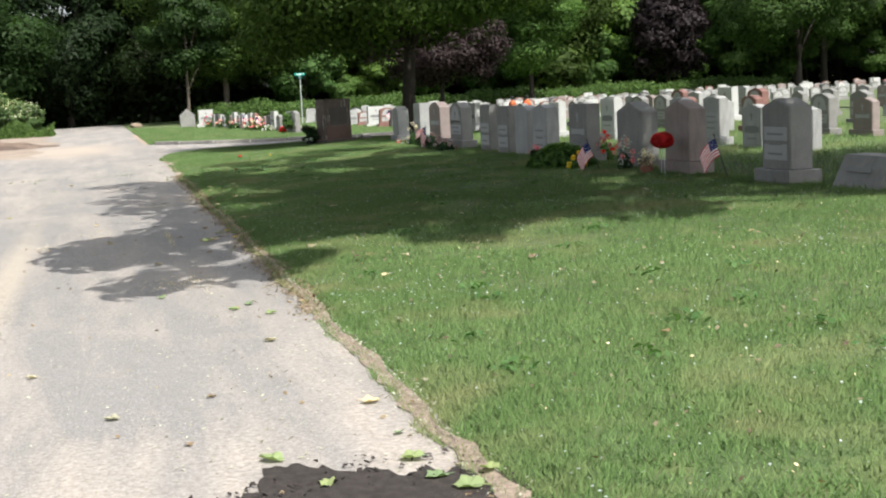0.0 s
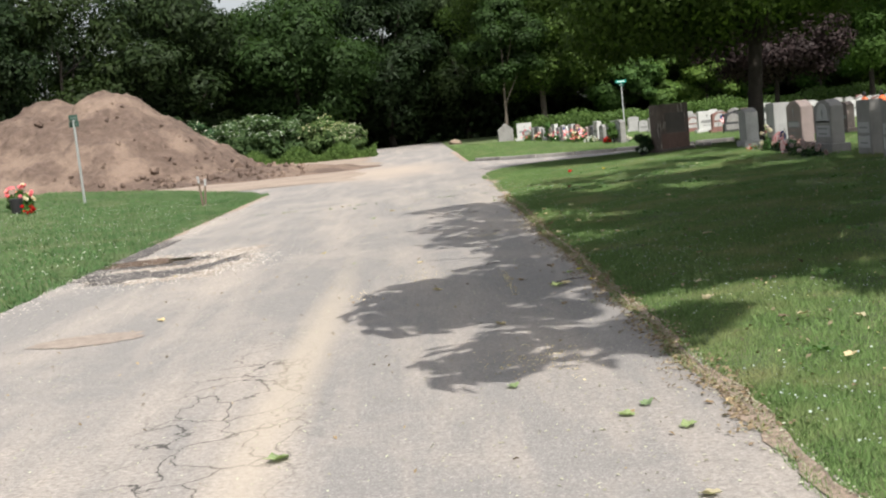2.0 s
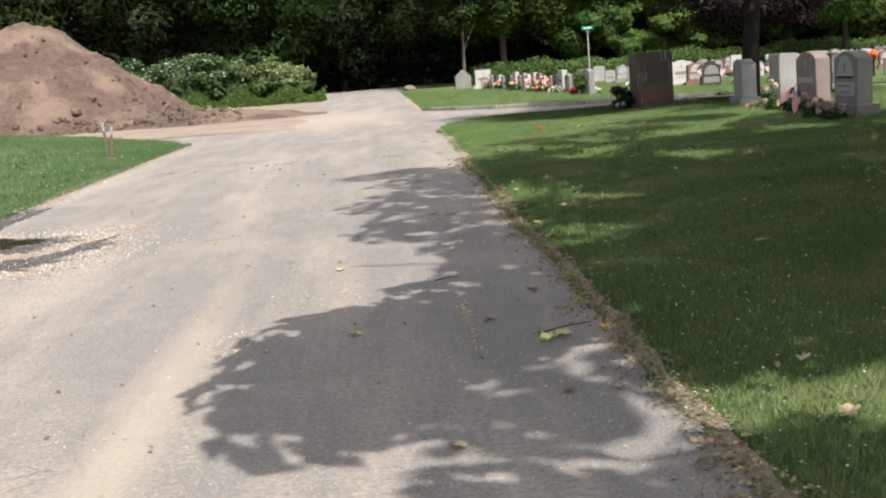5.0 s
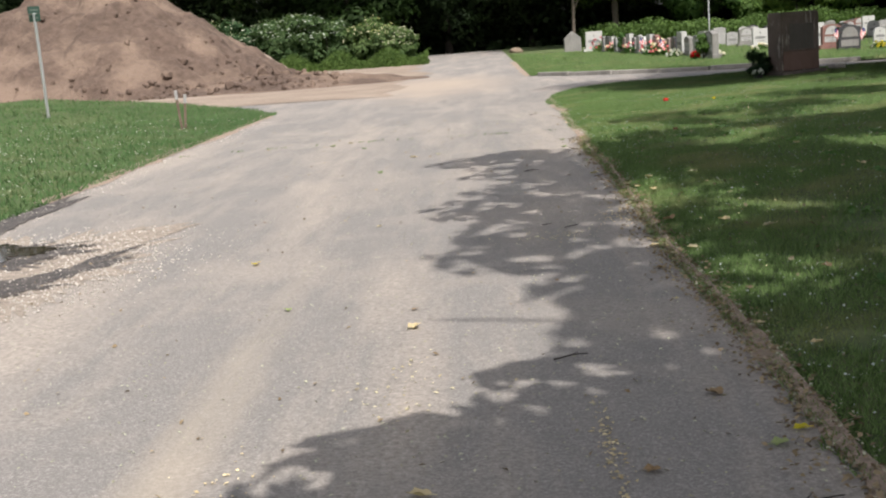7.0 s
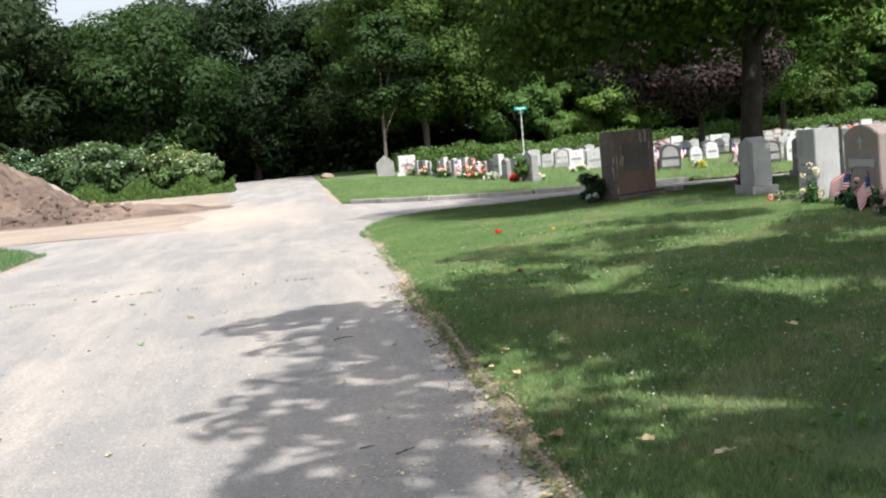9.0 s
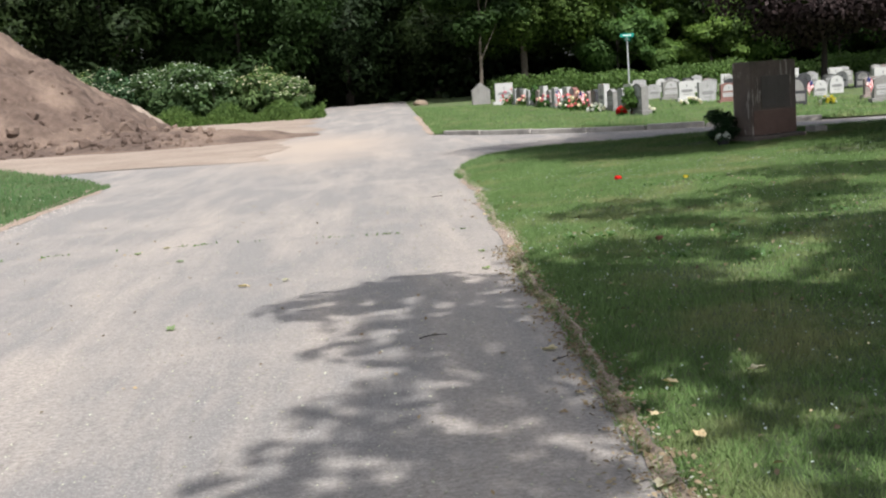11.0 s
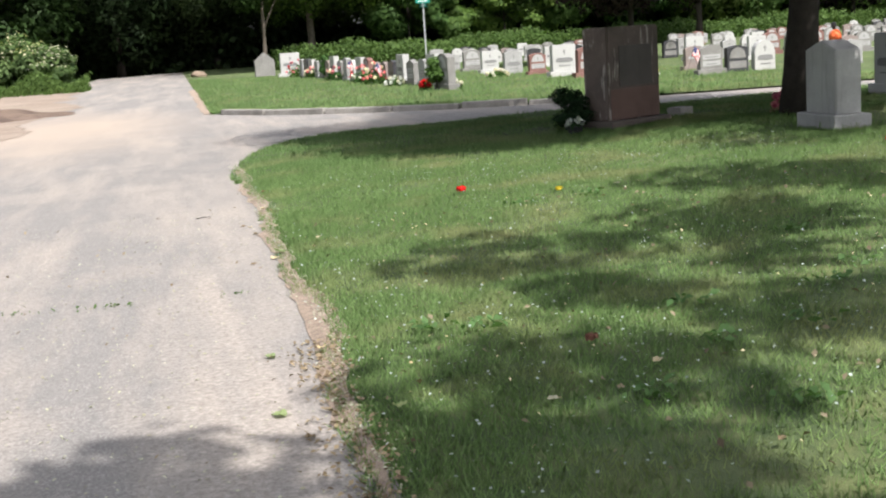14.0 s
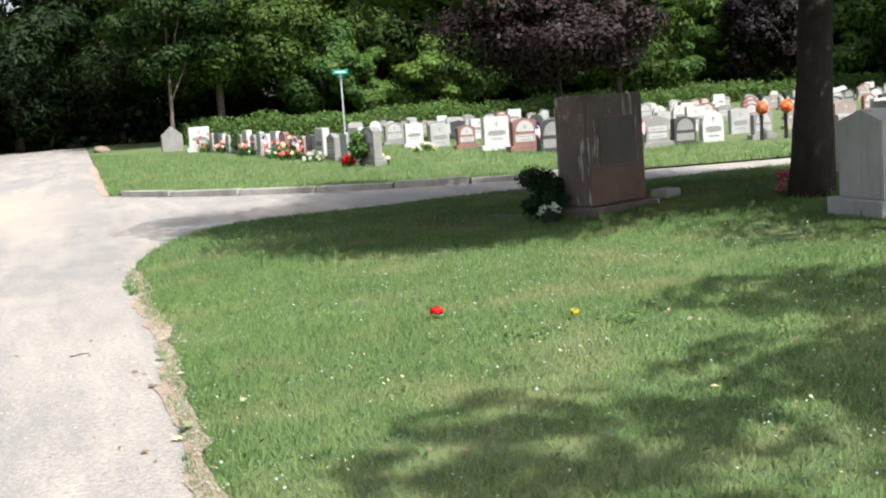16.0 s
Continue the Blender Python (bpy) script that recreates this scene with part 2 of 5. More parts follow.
def wob(x, y, s=1.0, amp=0.05):
    return amp * noise.noise((x * s, y * s, 3.7))


def right_edge(y):
    """The kerbless edge between the road and the lawn with the headstones."""
    return 1.6 + 0.008 * (y - 5) * (1 if y < 30 else 0) + wob(0, y, 0.6, 0.07) + wob(5, y, 2.5, 0.025)


def bare(y):
    """Width of the strip beside the road where no grass grows."""
    return 0.02 + 0.05 * noise.noise((1.5, y * 0.8, 7)) + 0.06 * noise.noise((6.1, y * 2.6, 3)) + 0.05 * noise.noise((2.1, y * 7, 3)) + 0.14 * math.exp(-((y - 21.0) / 0.9) ** 2) + 0.05 * smoothstep(20, 24, y)


def left_edge(y):
    return -4.2 + wob(9, y, 0.5, 0.18) + wob(2, y, 3.0, 0.05) - 0.25 * smoothstep(28, 33, y)


def lawn_height(x, y):
    """Height of the turf over the road."""
    if x > -1.3 and y < 36:
        lip = 0.045 * smoothstep(0.0, 0.3, x - right_edge(y))
    else:
        lip = 0.012 + 0.05 * smoothstep(0.0, 0.4, min(x - 1.9, y - kerb_line(x) + 0.2))
    if x > -1.3:
        rise = 0.028 * max(0.0, x - 1.6) if y < 36 else 0.02 * max(0.0, min(x - 1.9, y - kerb_line(x)))
        return lip - 0.012 + min(rise, 0.17 if y < 36 else 0.0) * (1 - 0.85 * smoothstep(29.5, 34.0, y)) + wob(x, y, 0.5, 0.03) * smoothstep(0.2, 1.5, x - 1.6)
    return 0.0 + 0.04 * smoothstep(0.0, 0.35, left_edge(min(y, 33)) - x) + min(0.05 * max(0.0, -4.4 - x), 0.4) + wob(x, y, 0.5, 0.04) * smoothstep(0.2, 1.5, -4.2 - x)


def sheet(name, xs_of, n, ys, height, mat, smooth=True):
    """A sheet of rows: for each y, n points from xs_of(y, u)."""
    verts, faces = [], []
    for y in ys:
        for i in range(n):
            px, py = xs_of(y, i / (n - 1))
            verts.append((px, py, height(px, py)))
    for r in range(len(ys) - 1):
        for i in range(n - 1):
            a = r * n + i
            faces.append((a, a + 1, a + n + 1, a + n))
    return link(name, verts, faces, mat, smooth=smooth)


def far_side(x):
    """Where the lawn ends at the side road."""
    return 28.4 + 5.9 * (1 - math.exp(-max(0.0, x - 1.62) / 0.75)) + 0.04 * min(max(0, x - 4), 8)


def kerb_line(x):
    """The far side of the side road."""
    return 36.6 + 6.6 * math.exp(-max(0.0, x - 1.9) / 3.2) - 0.02 * max(0.0, x - 9)


def steps(a, b, n, power=1.0):
    return [a + (b - a) * (i / n) ** power for i in range(n + 1)]


ground = link("ground", [(-2500, -2500, -0.08), (2500, -2500, -0.08), (2500, 2500, -0.08), (-2500, 2500, -0.08)], [(0, 1, 2, 3)], TURF)
tagged(ground, "rough grass and woodland floor reaching the horizon", "ground", kind="structure")

road = sheet("road", lambda y, u: ((-7.0 + 3.2 * smoothstep(44, 62, y)) * (1 - u) + (2.4 + 1.2 * smoothstep(27, 34, y) - 1.2 * smoothstep(40, 46, y)) * u, y), 14, steps(-60, 105, 165), lambda x, y: 0.0, ASPHALT)
tagged(road, "worn grey asphalt lane dusted with pale sand", "road", kind="structure")
side_road = sheet("road_side", lambda y, u: (2.0 + 78 * u, far_side(2.0 + 78 * u) - 0.6 + (kerb_line(2.0 + 78 * u) + 0.2 - far_side(2.0 + 78 * u) + 0.6) * y), 60, steps(0, 1, 6), lambda x, y: 0.004, ASPHALT)
tagged(side_road, "narrow asphalt side lane between two lawns", "road", kind="structure")
yard = sheet("ground_sand", lambda y, u: ((-60) * (1 - u) + u * (-1.9 - 0.9 * smoothstep(52, 60, y) + 0.8 * noise.noise((0.3 * y, 1.3, 0)) + 0.35 * noise.noise((1.5 * y, 4.3, 0))), y + (1.3 * noise.noise((u * 9, 0.5, 2)) + 2.0) * smoothstep(44, 34, y)), 60, steps(34, 75, 84), lambda x, y: 0.006 + max(0, 0.02 * noise.noise((x * 0.5, y * 0.5, 0))), SAND)
tagged(yard, "pale trodden sand spread beside the soil heap", "sand", kind="structure")


def lawn_right_at(y, u):
    v = (y + 30) / 58.4
    x = right_edge(y) + (75 * u ** 2.2)
    top = far_side(x)
    return x, -30 + (top + 30) * v


lawn_right = sheet("lawn", lawn_right_at, 70, steps(-30, 28.4, 200), lawn_height, TURF)
tagged(lawn_right, "shaggy green lawn with clover and dry patches", "lawn", kind="structure")
lawn_far = sheet("lawn_far", lambda v, u: (1.9 + 98 * u ** 2, kerb_line(1.9 + 98 * u ** 2) + 0.1 + (108 - kerb_line(1.9 + 98 * u ** 2)) * v ** 1.6), 60, steps(0, 1, 60), lawn_height, TURF)
tagged(lawn_far, "sunlit lawn around the far grave rows", "lawn", kind="structure")


def lawn_left_at(y, u):
    v = (y + 30) / 61.6
    return left_edge(min(y, 33)) - 50 * u ** 1.6, -30 + (31.6 + 11.5 * (1 - math.exp(-(50 * u ** 1.6) / 6.5)) + 30) * v


lawn_left = sheet("lawn_left", lawn_left_at, 50, steps(-30, 31.6, 150), lawn_height, TURF)
tagged(lawn_left, "green lawn beside the lane and the soil heap", "lawn", kind="structure")

# ---- trees ----
rng = np.random.default_rng(7)


def leaf_mesh(name, centres, normals, size, mat, parent=None, aspect=0.62, corners=4, soft=None):
    """Many small folded leaves, a rhombus each; soft: the clump's own normals, which the leaves shade by."""
    n = len(centres)
    normals = normals / np.linalg.norm(normals, axis=1, keepdims=True)
    ref = rng.normal(size=(n, 3))
    a = np.cross(normals, ref)
    a /= np.linalg.norm(a, axis=1, keepdims=True) + 1e-9
    b = np.cross(normals, a)
    s = (size * rng.uniform(0.6, 1.4, n))[:, None]
    verts = np.stack([centres - a * s, centres - b * s * aspect + normals * s * 0.25, centres + a * s, centres + b * s * aspect + normals * s * 0.25], 1)[:, :corners].reshape(-1, 3)
    me = bpy.data.meshes.new(name)
    me.vertices.add(corners * n)
    me.vertices.foreach_set("co", verts.astype(np.float32).ravel())
    me.loops.add(corners * n)
    me.loops.foreach_set("vertex_index", np.arange(corners * n, dtype=np.int32))
    me.polygons.add(n)
    me.polygons.foreach_set("loop_start", np.arange(0, corners * n, corners, dtype=np.int32))
    me.update(calc_edges=True)
    me.materials.append(mat)
    if soft is not None:
        soft = soft / np.linalg.norm(soft, axis=1, keepdims=True)
        me.normals_split_custom_set_from_vertices(np.repeat(soft, corners, axis=0))
    ob = new(name, me)
    ob.parent = parent
    return ob


def unit(n):
    d = rng.normal(size=(n, 3))
    return d / np.linalg.norm(d, axis=1, keepdims=True)


def crown_points(radii, lobes, leaves, lobe=0.34, hollow=0.55, flat_base=0.0, cone=0.0, umbrella=False, tilt=0.0):
    """Leaf places and normals round many lobes that make up an uneven crown about the origin."""
    d = unit(lobes)
    if flat_base:
        d[:, 2] = np.where(d[:, 2] < -flat_base, -flat_base * rng.uniform(0.3, 1.0, lobes), d[:, 2])
    r = rng.uniform(hollow, 0.92, lobes)[:, None]
    c = d * r
    if umbrella:
        a, q = rng.uniform(0, math.tau, lobes), np.sqrt(rng.random(lobes)) * 0.95
        low, high = -0.82 + 0.1 * q ** 2, 0.9 * np.sqrt(1 - q ** 2) - 0.1
        c = np.stack([q * np.cos(a), q * np.sin(a), low + (high - low) * rng.random(lobes) ** 2.2], 1)
    if cone:
        c[:, :2] *= (1 - cone * (c[:, 2:3] + 1) / 2)
    c = c * np.array(radii)
    size = lobe * min(radii) * rng.uniform(0.6, 1.35, lobes)
    pick = rng.choice(lobes, leaves, p=size ** 2 / (size ** 2).sum())
    u = unit(leaves)
    u[:, 2] = np.where(rng.random(leaves) < 0.45, np.abs(u[:, 2]), u[:, 2])
    spread = rng.uniform(0.55, 1.12, leaves)[:, None] * size[pick][:, None]
    at = c[pick] + u * spread * np.array([1.15, 1.15, 0.8])
    at[:, 2] += tilt * at[:, 0]
    out = at / (np.linalg.norm(at, axis=1, keepdims=True) + 1e-6)
    return at, u + 0.5 * unit(leaves) + np.array([0, 0, 0.4]), 0.85 * u + 0.4 * out + 0.38 * unit(leaves) + np.array([0, 0, 0.3])


def tube(bm, path, radii, sides=9):
    """A tapered tube along a path."""
    rings = []
    for i, (p, r) in enumerate(zip(path, radii)):
        ahead = (path[min(i + 1, len(path) - 1)] - path[max(i - 1, 0)]).normalized()
        q = ahead.to_track_quat("Z", "Y")
        rings.append([bm.verts.new(p + q @ Vector((r * math.cos(k * math.tau / sides), r * math.sin(k * math.tau / sides), 0))) for k in range(sides)])
    for a, b in zip(rings, rings[1:]):
        for k in range(sides):
            bm.faces.new((a[k], a[(k + 1) % sides], b[(k + 1) % sides], b[k]))
    bm.faces.new(rings[-1])
    bm.faces.new(rings[0][::-1])


def limb(start, end, r0, r1, bend=0.2, n=6, rnd=random):
    s, e = Vector(start), Vector(end)
    sway = Vector((rnd.uniform(-1, 1), rnd.uniform(-1, 1), rnd.uniform(-0.4, 0.4)))
    jolt = Vector((rnd.uniform(-1, 1), rnd.uniform(-1, 1), 0))
    path, radii = [], []
    for i in range(n + 1):
        t = i / n
        p = s.lerp(e, t)
        p += sway * bend * math.sin(math.pi * t) + jolt * bend * 0.4 * math.sin(math.tau * 1.5 * t)
        path.append(p)
        radii.append(r0 + (r1 - r0) * t)
    return path, radii


def tree(x, y, z, height, base, radii, leaves, size, leaf, label, trunk=0.25, lobes=40, bark=None, group="", name="tree", limbs=9, lean=(0, 0), corners=4, **shape):
    """A tree: trunk with root flare, limbs, and a crown whose lowest leaves hang at base."""
    global rng
    rng = np.random.default_rng(int(abs(x * 53 + y * 29)) + 3)
    ob = thing(name, x, y, z, 0, label, "tree", group)
    rnd = random.Random(int(abs(x * 31 + y * 17)) + 5)
    centre = Vector((lean[0], lean[1], (base + height) / 2))
    bm = bmesh.new()
    top = Vector((lean[0] * 0.7, lean[1] * 0.7, base + 0.62 * (height - base)))
    path, rr = limb((0, 0, -0.15), top, trunk, trunk * 0.25, trunk * 0.7, 10, rnd)
    rr[0], rr[1] = trunk * 1.22, trunk * 1.02
    tube(bm, path, rr, 11)
    part("trunk", bm, bark or BARK, ob, smooth=True)
    for i in range(limbs):
        k = rnd.randint(3, 9)
        ang = i * 2.4 + rnd.uniform(-0.4, 0.4)
        reach = rnd.uniform(0.42, 0.66)
        end = centre + Vector((math.cos(ang) * radii[0] * reach, math.sin(ang) * radii[1] * reach, rnd.uniform(-0.45, 0.6) * radii[2]))
        p, r = limb(path[k], end, rr[k] * 0.55, 0.02, 0.25, 6, rnd)
        bm = bmesh.new()
        tube(bm, p, r, 6)
        part("limb", bm, bark or BARK, ob, smooth=True)
    at, nrm, soft = crown_points(radii, lobes, leaves, **shape)
    leaf_mesh("crown", at + np.array(centre), nrm, size, leaf, ob, corners=corners, soft=soft)
    return ob


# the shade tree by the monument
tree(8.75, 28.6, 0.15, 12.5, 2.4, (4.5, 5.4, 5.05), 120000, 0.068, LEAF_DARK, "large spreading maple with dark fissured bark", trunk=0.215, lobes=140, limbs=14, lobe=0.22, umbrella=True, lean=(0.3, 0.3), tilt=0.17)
# three that shade the lawn and the lane
tree(10.05, 1.68, 0.15, 12.5, 4.4, (6.1, 4.9, 3.06), 12300, 0.16, LEAF_GREEN, "tall spreading maple shading the lawn and lane", trunk=0.36, lobes=123, lobe=0.17, hollow=0.35, tilt=0.72, lean=(-3.63, 2.51), limbs=12)
tree(11.75, 7.48, 0.15, 13.0, 4.6, (6.33, 8.8, 3.56), 16000, 0.16, LEAF_GREEN, "tall spreading maple shading the grave row", trunk=0.36, lobes=174, lobe=0.165, hollow=0.3, tilt=-0.06, lean=(-3.71, 2.51), limbs=12)
# unseen; added only to cast shade over the graves on the right
tree(14.8, 2.0, 0.15, 12.0, 4.5, (4.4, 3.4, 3.1), 9000, 0.16, LEAF_GREEN, "tall maple out of view, added to shade the grave rows", trunk=0.32, lobes=80, lobe=0.21, hollow=0.35, lean=(-1.8, 1.0), limbs=10)
# copper beeches
tree(18.15, 58.6, 0.1, 6.6, 1.5, (3.9, 3.8, 2.7), 42000, 0.085, LEAF_PURPLE, "copper-leaved ornamental tree among the graves", trunk=0.15, lobes=70, lobe=0.3, hollow=0.4)
tree(50.5, 97.0, 0.1, 10.6, 1.7, (5.6, 5.2, 5.2), 36000, 0.16, LEAF_PURPLE, "dark copper-leaved conical tree", trunk=0.2, lobes=110, lobe=0.22, hollow=0.3, cone=0.85)
# green trees behind the graves
tree(9.9, 91.7, 0.0, 17.5, 2.5, (7.2, 6.0, 7.6), 95000, 0.12, LEAF_GREEN, "broad green tree at the far lawn's end", trunk=0.27, lobes=120, bark=WARM_BARK, lobe=0.25, hollow=0.4, limbs=7)
tree(32.8, 85.0, 0.1, 13.5, 2.3, (4.6, 4.4, 5.7), 60000, 0.1, LEAF_BRIGHT, "light green tree beyond the grave rows", trunk=0.22, lobes=70, lobe=0.3, hollow=0.4)
tree(57.0, 86.0, 0.1, 13.0, 3.2, (7.5, 7.0, 5.0), 42000, 0.13, LEAF_GREEN, "wide green tree with a forked trunk", trunk=0.3, lobes=80, lobe=0.26)
tree(6.3, 84.5, -0.05, 11.0, 3.0, (3.2, 2.4, 3.8), 12000, 0.13, LEAF_WALL, "thin pale-barked tree beside the lane's end", trunk=0.13, lobes=30, bark=WARM_BARK, limbs=3, lean=(0.25, 0))

# the wood that closes the view
proto = [
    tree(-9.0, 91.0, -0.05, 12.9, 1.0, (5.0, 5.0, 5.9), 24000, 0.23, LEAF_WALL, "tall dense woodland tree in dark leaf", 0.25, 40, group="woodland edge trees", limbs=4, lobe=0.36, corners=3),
    tree(-17.0, 88.0, -0.05, 15.0, 0.6, (5.2, 5.0, 7.2), 24000, 0.24, LEAF_DEEP_SHADE, "tall dense woodland tree in dark leaf", 0.25, 36, group="woodland edge trees", limbs=4, lobe=0.36, corners=3),
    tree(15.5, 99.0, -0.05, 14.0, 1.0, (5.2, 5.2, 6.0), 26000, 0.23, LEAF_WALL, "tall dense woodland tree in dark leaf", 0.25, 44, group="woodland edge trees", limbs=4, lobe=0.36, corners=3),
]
# far-left trees: their shade is painted in by the near-black leaf
deep = tree(-24.5, 84.0, -0.05, 14.5, 0.8, (5.0, 5.0, 6.8), 20000, 0.22, LEAF_DEEP_SHADE, "tall woodland tree with shade-darkened leaf and thin gaps", 0.28, 44, group="woodland edge trees", limbs=5, lobe=0.34, corners=3)
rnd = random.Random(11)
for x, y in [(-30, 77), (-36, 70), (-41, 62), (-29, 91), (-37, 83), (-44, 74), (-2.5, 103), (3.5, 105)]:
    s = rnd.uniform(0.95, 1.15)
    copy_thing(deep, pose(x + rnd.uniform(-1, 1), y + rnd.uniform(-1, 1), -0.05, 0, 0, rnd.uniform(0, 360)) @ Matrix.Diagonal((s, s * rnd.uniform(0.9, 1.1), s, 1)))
spots = [(-13, 99), (-21, 97), (22, 101), (29, 104), (36, 106), (43, 110), (51, 113), (59, 112), (66, 108), (73, 104), (80, 99), (11, 108), (19, 111), (27, 114), (35, 117), (44, 121), (54, 123), (64, 121), (74, 116),
         (24, 98), (38, 99), (66, 97), (80, 88), (-6, 108), (-15, 107), (2, 112)]
for i, (x, y) in enumerate(spots):
    s = rnd.uniform(0.96, 1.06) if x < 5 else rnd.uniform(1.1, 1.38)
    copy_thing(proto[2 * (i % 2) if x > 5 else i % 2], pose(x + rnd.uniform(-1, 1), y + rnd.uniform(-1, 1), -0.05, 0, 0, rnd.uniform(0, 360)) @ Matrix.Diagonal((s * rnd.uniform(0.9, 1.15), s * rnd.uniform(0.9, 1.15), s, 1)))

# young growth before the wood
young = tree(16.0, 91.5, -0.05, 6.8, 0.2, (3.0, 2.6, 3.3), 14000, 0.14, LEAF_YOUNG, "low bushy young tree at the wood's edge", 0.1, 26, group="young trees", limbs=4, lobe=0.32)
for x, y in [(18.5, 94), (23, 95), (28, 96.5), (33.5, 98), (38.5, 99), (44, 100.5), (49, 101), (54.5, 102), (60, 102), (66, 100), (72, 97), (78, 93), (84, 89), (90, 84)]:
    s = rnd.uniform(0.8, 1.25)
    copy_thing(young, pose(x + rnd.uniform(-1, 1), y, -0.05, 0, 0, rnd.uniform(0, 360)) @ Matrix.Diagonal((s * rnd.uniform(0.9, 1.2), s, s * rnd.uniform(0.85, 1.2), 1)))
for x, y in [(21, 100), (27, 101.5), (33.5, 103), (40, 104.5), (46, 106), (53.5, 107), (61, 106), (69, 103)]:
    s = rnd.uniform(1.55, 1.9)
    copy_thing(young, pose(x + rnd.uniform(-1, 1), y, -0.05, 0, 0, rnd.uniform(0, 360)) @ Matrix.Diagonal((s, s, s * rnd.uniform(0.95, 1.15), 1)))

# undergrowth below the wood, leaf colour darkened for the shade under the crowns
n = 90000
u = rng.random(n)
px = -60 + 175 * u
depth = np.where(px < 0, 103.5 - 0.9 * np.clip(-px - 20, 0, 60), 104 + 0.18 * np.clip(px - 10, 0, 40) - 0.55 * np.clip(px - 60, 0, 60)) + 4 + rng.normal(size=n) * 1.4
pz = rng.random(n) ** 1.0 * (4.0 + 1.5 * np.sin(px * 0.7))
under = leaf_mesh("far_woods", np.stack([px, depth, pz], 1), unit(n) + np.array([0, -0.6, 0.5]), 0.3, LEAF_DEEP_SHADE)
tagged(under, "tangled undergrowth at the wood's edge, leaf darkened for shade", "undergrowth", kind="stuff")

# ---- stone, metal and cloth ----


def granite(name, colour, speck=0.35, rough=0.6, stain=0.6):
    def build(tree, shader):
        grain = noise_of(tree, 160, 2, 0.8)
        cloud = noise_of(tree, 2.6, 5)
        run = noise_of(tree, 3.0, 5, 0.65, (3.0, 3.0, 0.35))
        col = ramp(tree, grain, (0.3, [c * (1 - speck) for c in colour]), (0.7, [min(1, c * (1 + speck)) for c in colour]))
        col = blend(tree, ramp(tree, cloud, (0.4, (0, 0, 0)), (0.75, (stain, stain, stain))), col, [c * 0.55 for c in colour])
        col = blend(tree, ramp(tree, run, (0.55, (0, 0, 0)), (0.75, (stain, stain, stain))), col, [c * 0.5 for c in colour])
        tree.links.new(col, shader.inputs["Base Color"])
        relief(tree, shader, grain, 0.25, 0.004)
    return material(name, build, rough)


GREY = granite("grey_granite", (0.215, 0.21, 0.2))
PALE = granite("pale_granite", (0.33, 0.33, 0.325), 0.25)
WHITE = granite("white_marble", (0.43, 0.43, 0.42), 0.12, 0.5, 0.2)
PINK = granite("pink_granite", (0.25, 0.205, 0.19), 0.3)
RED = granite("red_granite", (0.2, 0.105, 0.09), 0.35)
BLACK = granite("black_granite", (0.05, 0.05, 0.055), 0.5, 0.3)
BROWN = granite("brown_weathered_granite", (0.115, 0.095, 0.085), 0.35, 0.75, 0.75)


def build_monument(tree, shader):
    grain, cloud = noise_of(tree, 120, 2, 0.8), noise_of(tree, 2.2, 5)
    run = noise_of(tree, 4.0, 5, 0.65, (3.4, 3.4, 0.55))
    col = ramp(tree, grain, (0.3, (0.09, 0.068, 0.058)), (0.7, (0.17, 0.132, 0.115)))
    col = blend(tree, ramp(tree, cloud, (0.42, (0, 0, 0)), (0.7, (0.7, 0.7, 0.7))), col, (0.055, 0.047, 0.043))
    col = blend(tree, ramp(tree, run, (0.575, (0, 0, 0)), (0.64, (0.8, 0.8, 0.8))), col, (0.4, 0.36, 0.33))
    tree.links.new(col, shader.inputs["Base Color"])
    relief(tree, shader, grain, 0.3, 0.005)


STREAKED = material("streaked_brown_granite", build_monument, 0.75)
CARVED = granite("frosted_lettering", (0.35, 0.35, 0.345), 0.1, 0.85, 0.15)
CUT = granite("shadowed_lettering", (0.2, 0.2, 0.2), 0.2, 0.9, 0.1)
KERB = granite("kerb_granite", (0.31, 0.295, 0.27), 0.35, 0.85, 0.9)
STEEL = plain("galvanised_steel", (0.5, 0.52, 0.53), 0.45, 0.6, 0.15, 20)
SIGN_GREEN = plain("green_sign_enamel", (0.02, 0.22, 0.17), 0.4, 0.0, 0.12, 10)
SIGN_WHITE = plain("white_sign_lettering", (0.75, 0.77, 0.75), 0.5, 0.0, 0.05, 10)
WOOD = plain("weathered_stake_wood", (0.14, 0.105, 0.08), 0.9, 0.0, 0.4, 20, bump=0.6)
TAPE = plain("white_stake_paint", (0.28, 0.28, 0.28), 0.6, 0.0, 0.1, 20)
BLACKPLASTIC = plain("black_plastic", (0.02, 0.02, 0.022), 0.5, 0.0, 0.3, 20)
TERRACOTTA = plain("brown_planter", (0.2, 0.09, 0.06), 0.8, 0.0, 0.3, 15)
ROCK = granite("tan_boulder", (0.2, 0.155, 0.115), 0.3, 0.9, 0.4)
DEAD = leafy("dry_leaf", (0.13, 0.092, 0.064), (0.38, 0.3, 0.215), 0.2)
CHIP = leafy("pale_chip", (0.35, 0.29, 0.2), (0.75, 0.69, 0.55), 0.2)
CLOVER = leafy("white_clover", (0.45, 0.45, 0.42), (0.8, 0.8, 0.76), 0.3)
FERN = leafy("dark_fern_leaf", (0.025, 0.06, 0.015), (0.1, 0.19, 0.05), 0.3)
SHRUB = leafy("dark_yew_leaf", (0.008, 0.022, 0.008), (0.025, 0.055, 0.02), 0.15)
PETAL_PINK = leafy("pink_petal", (0.55, 0.1, 0.2), (0.85, 0.35, 0.42), 0.3)
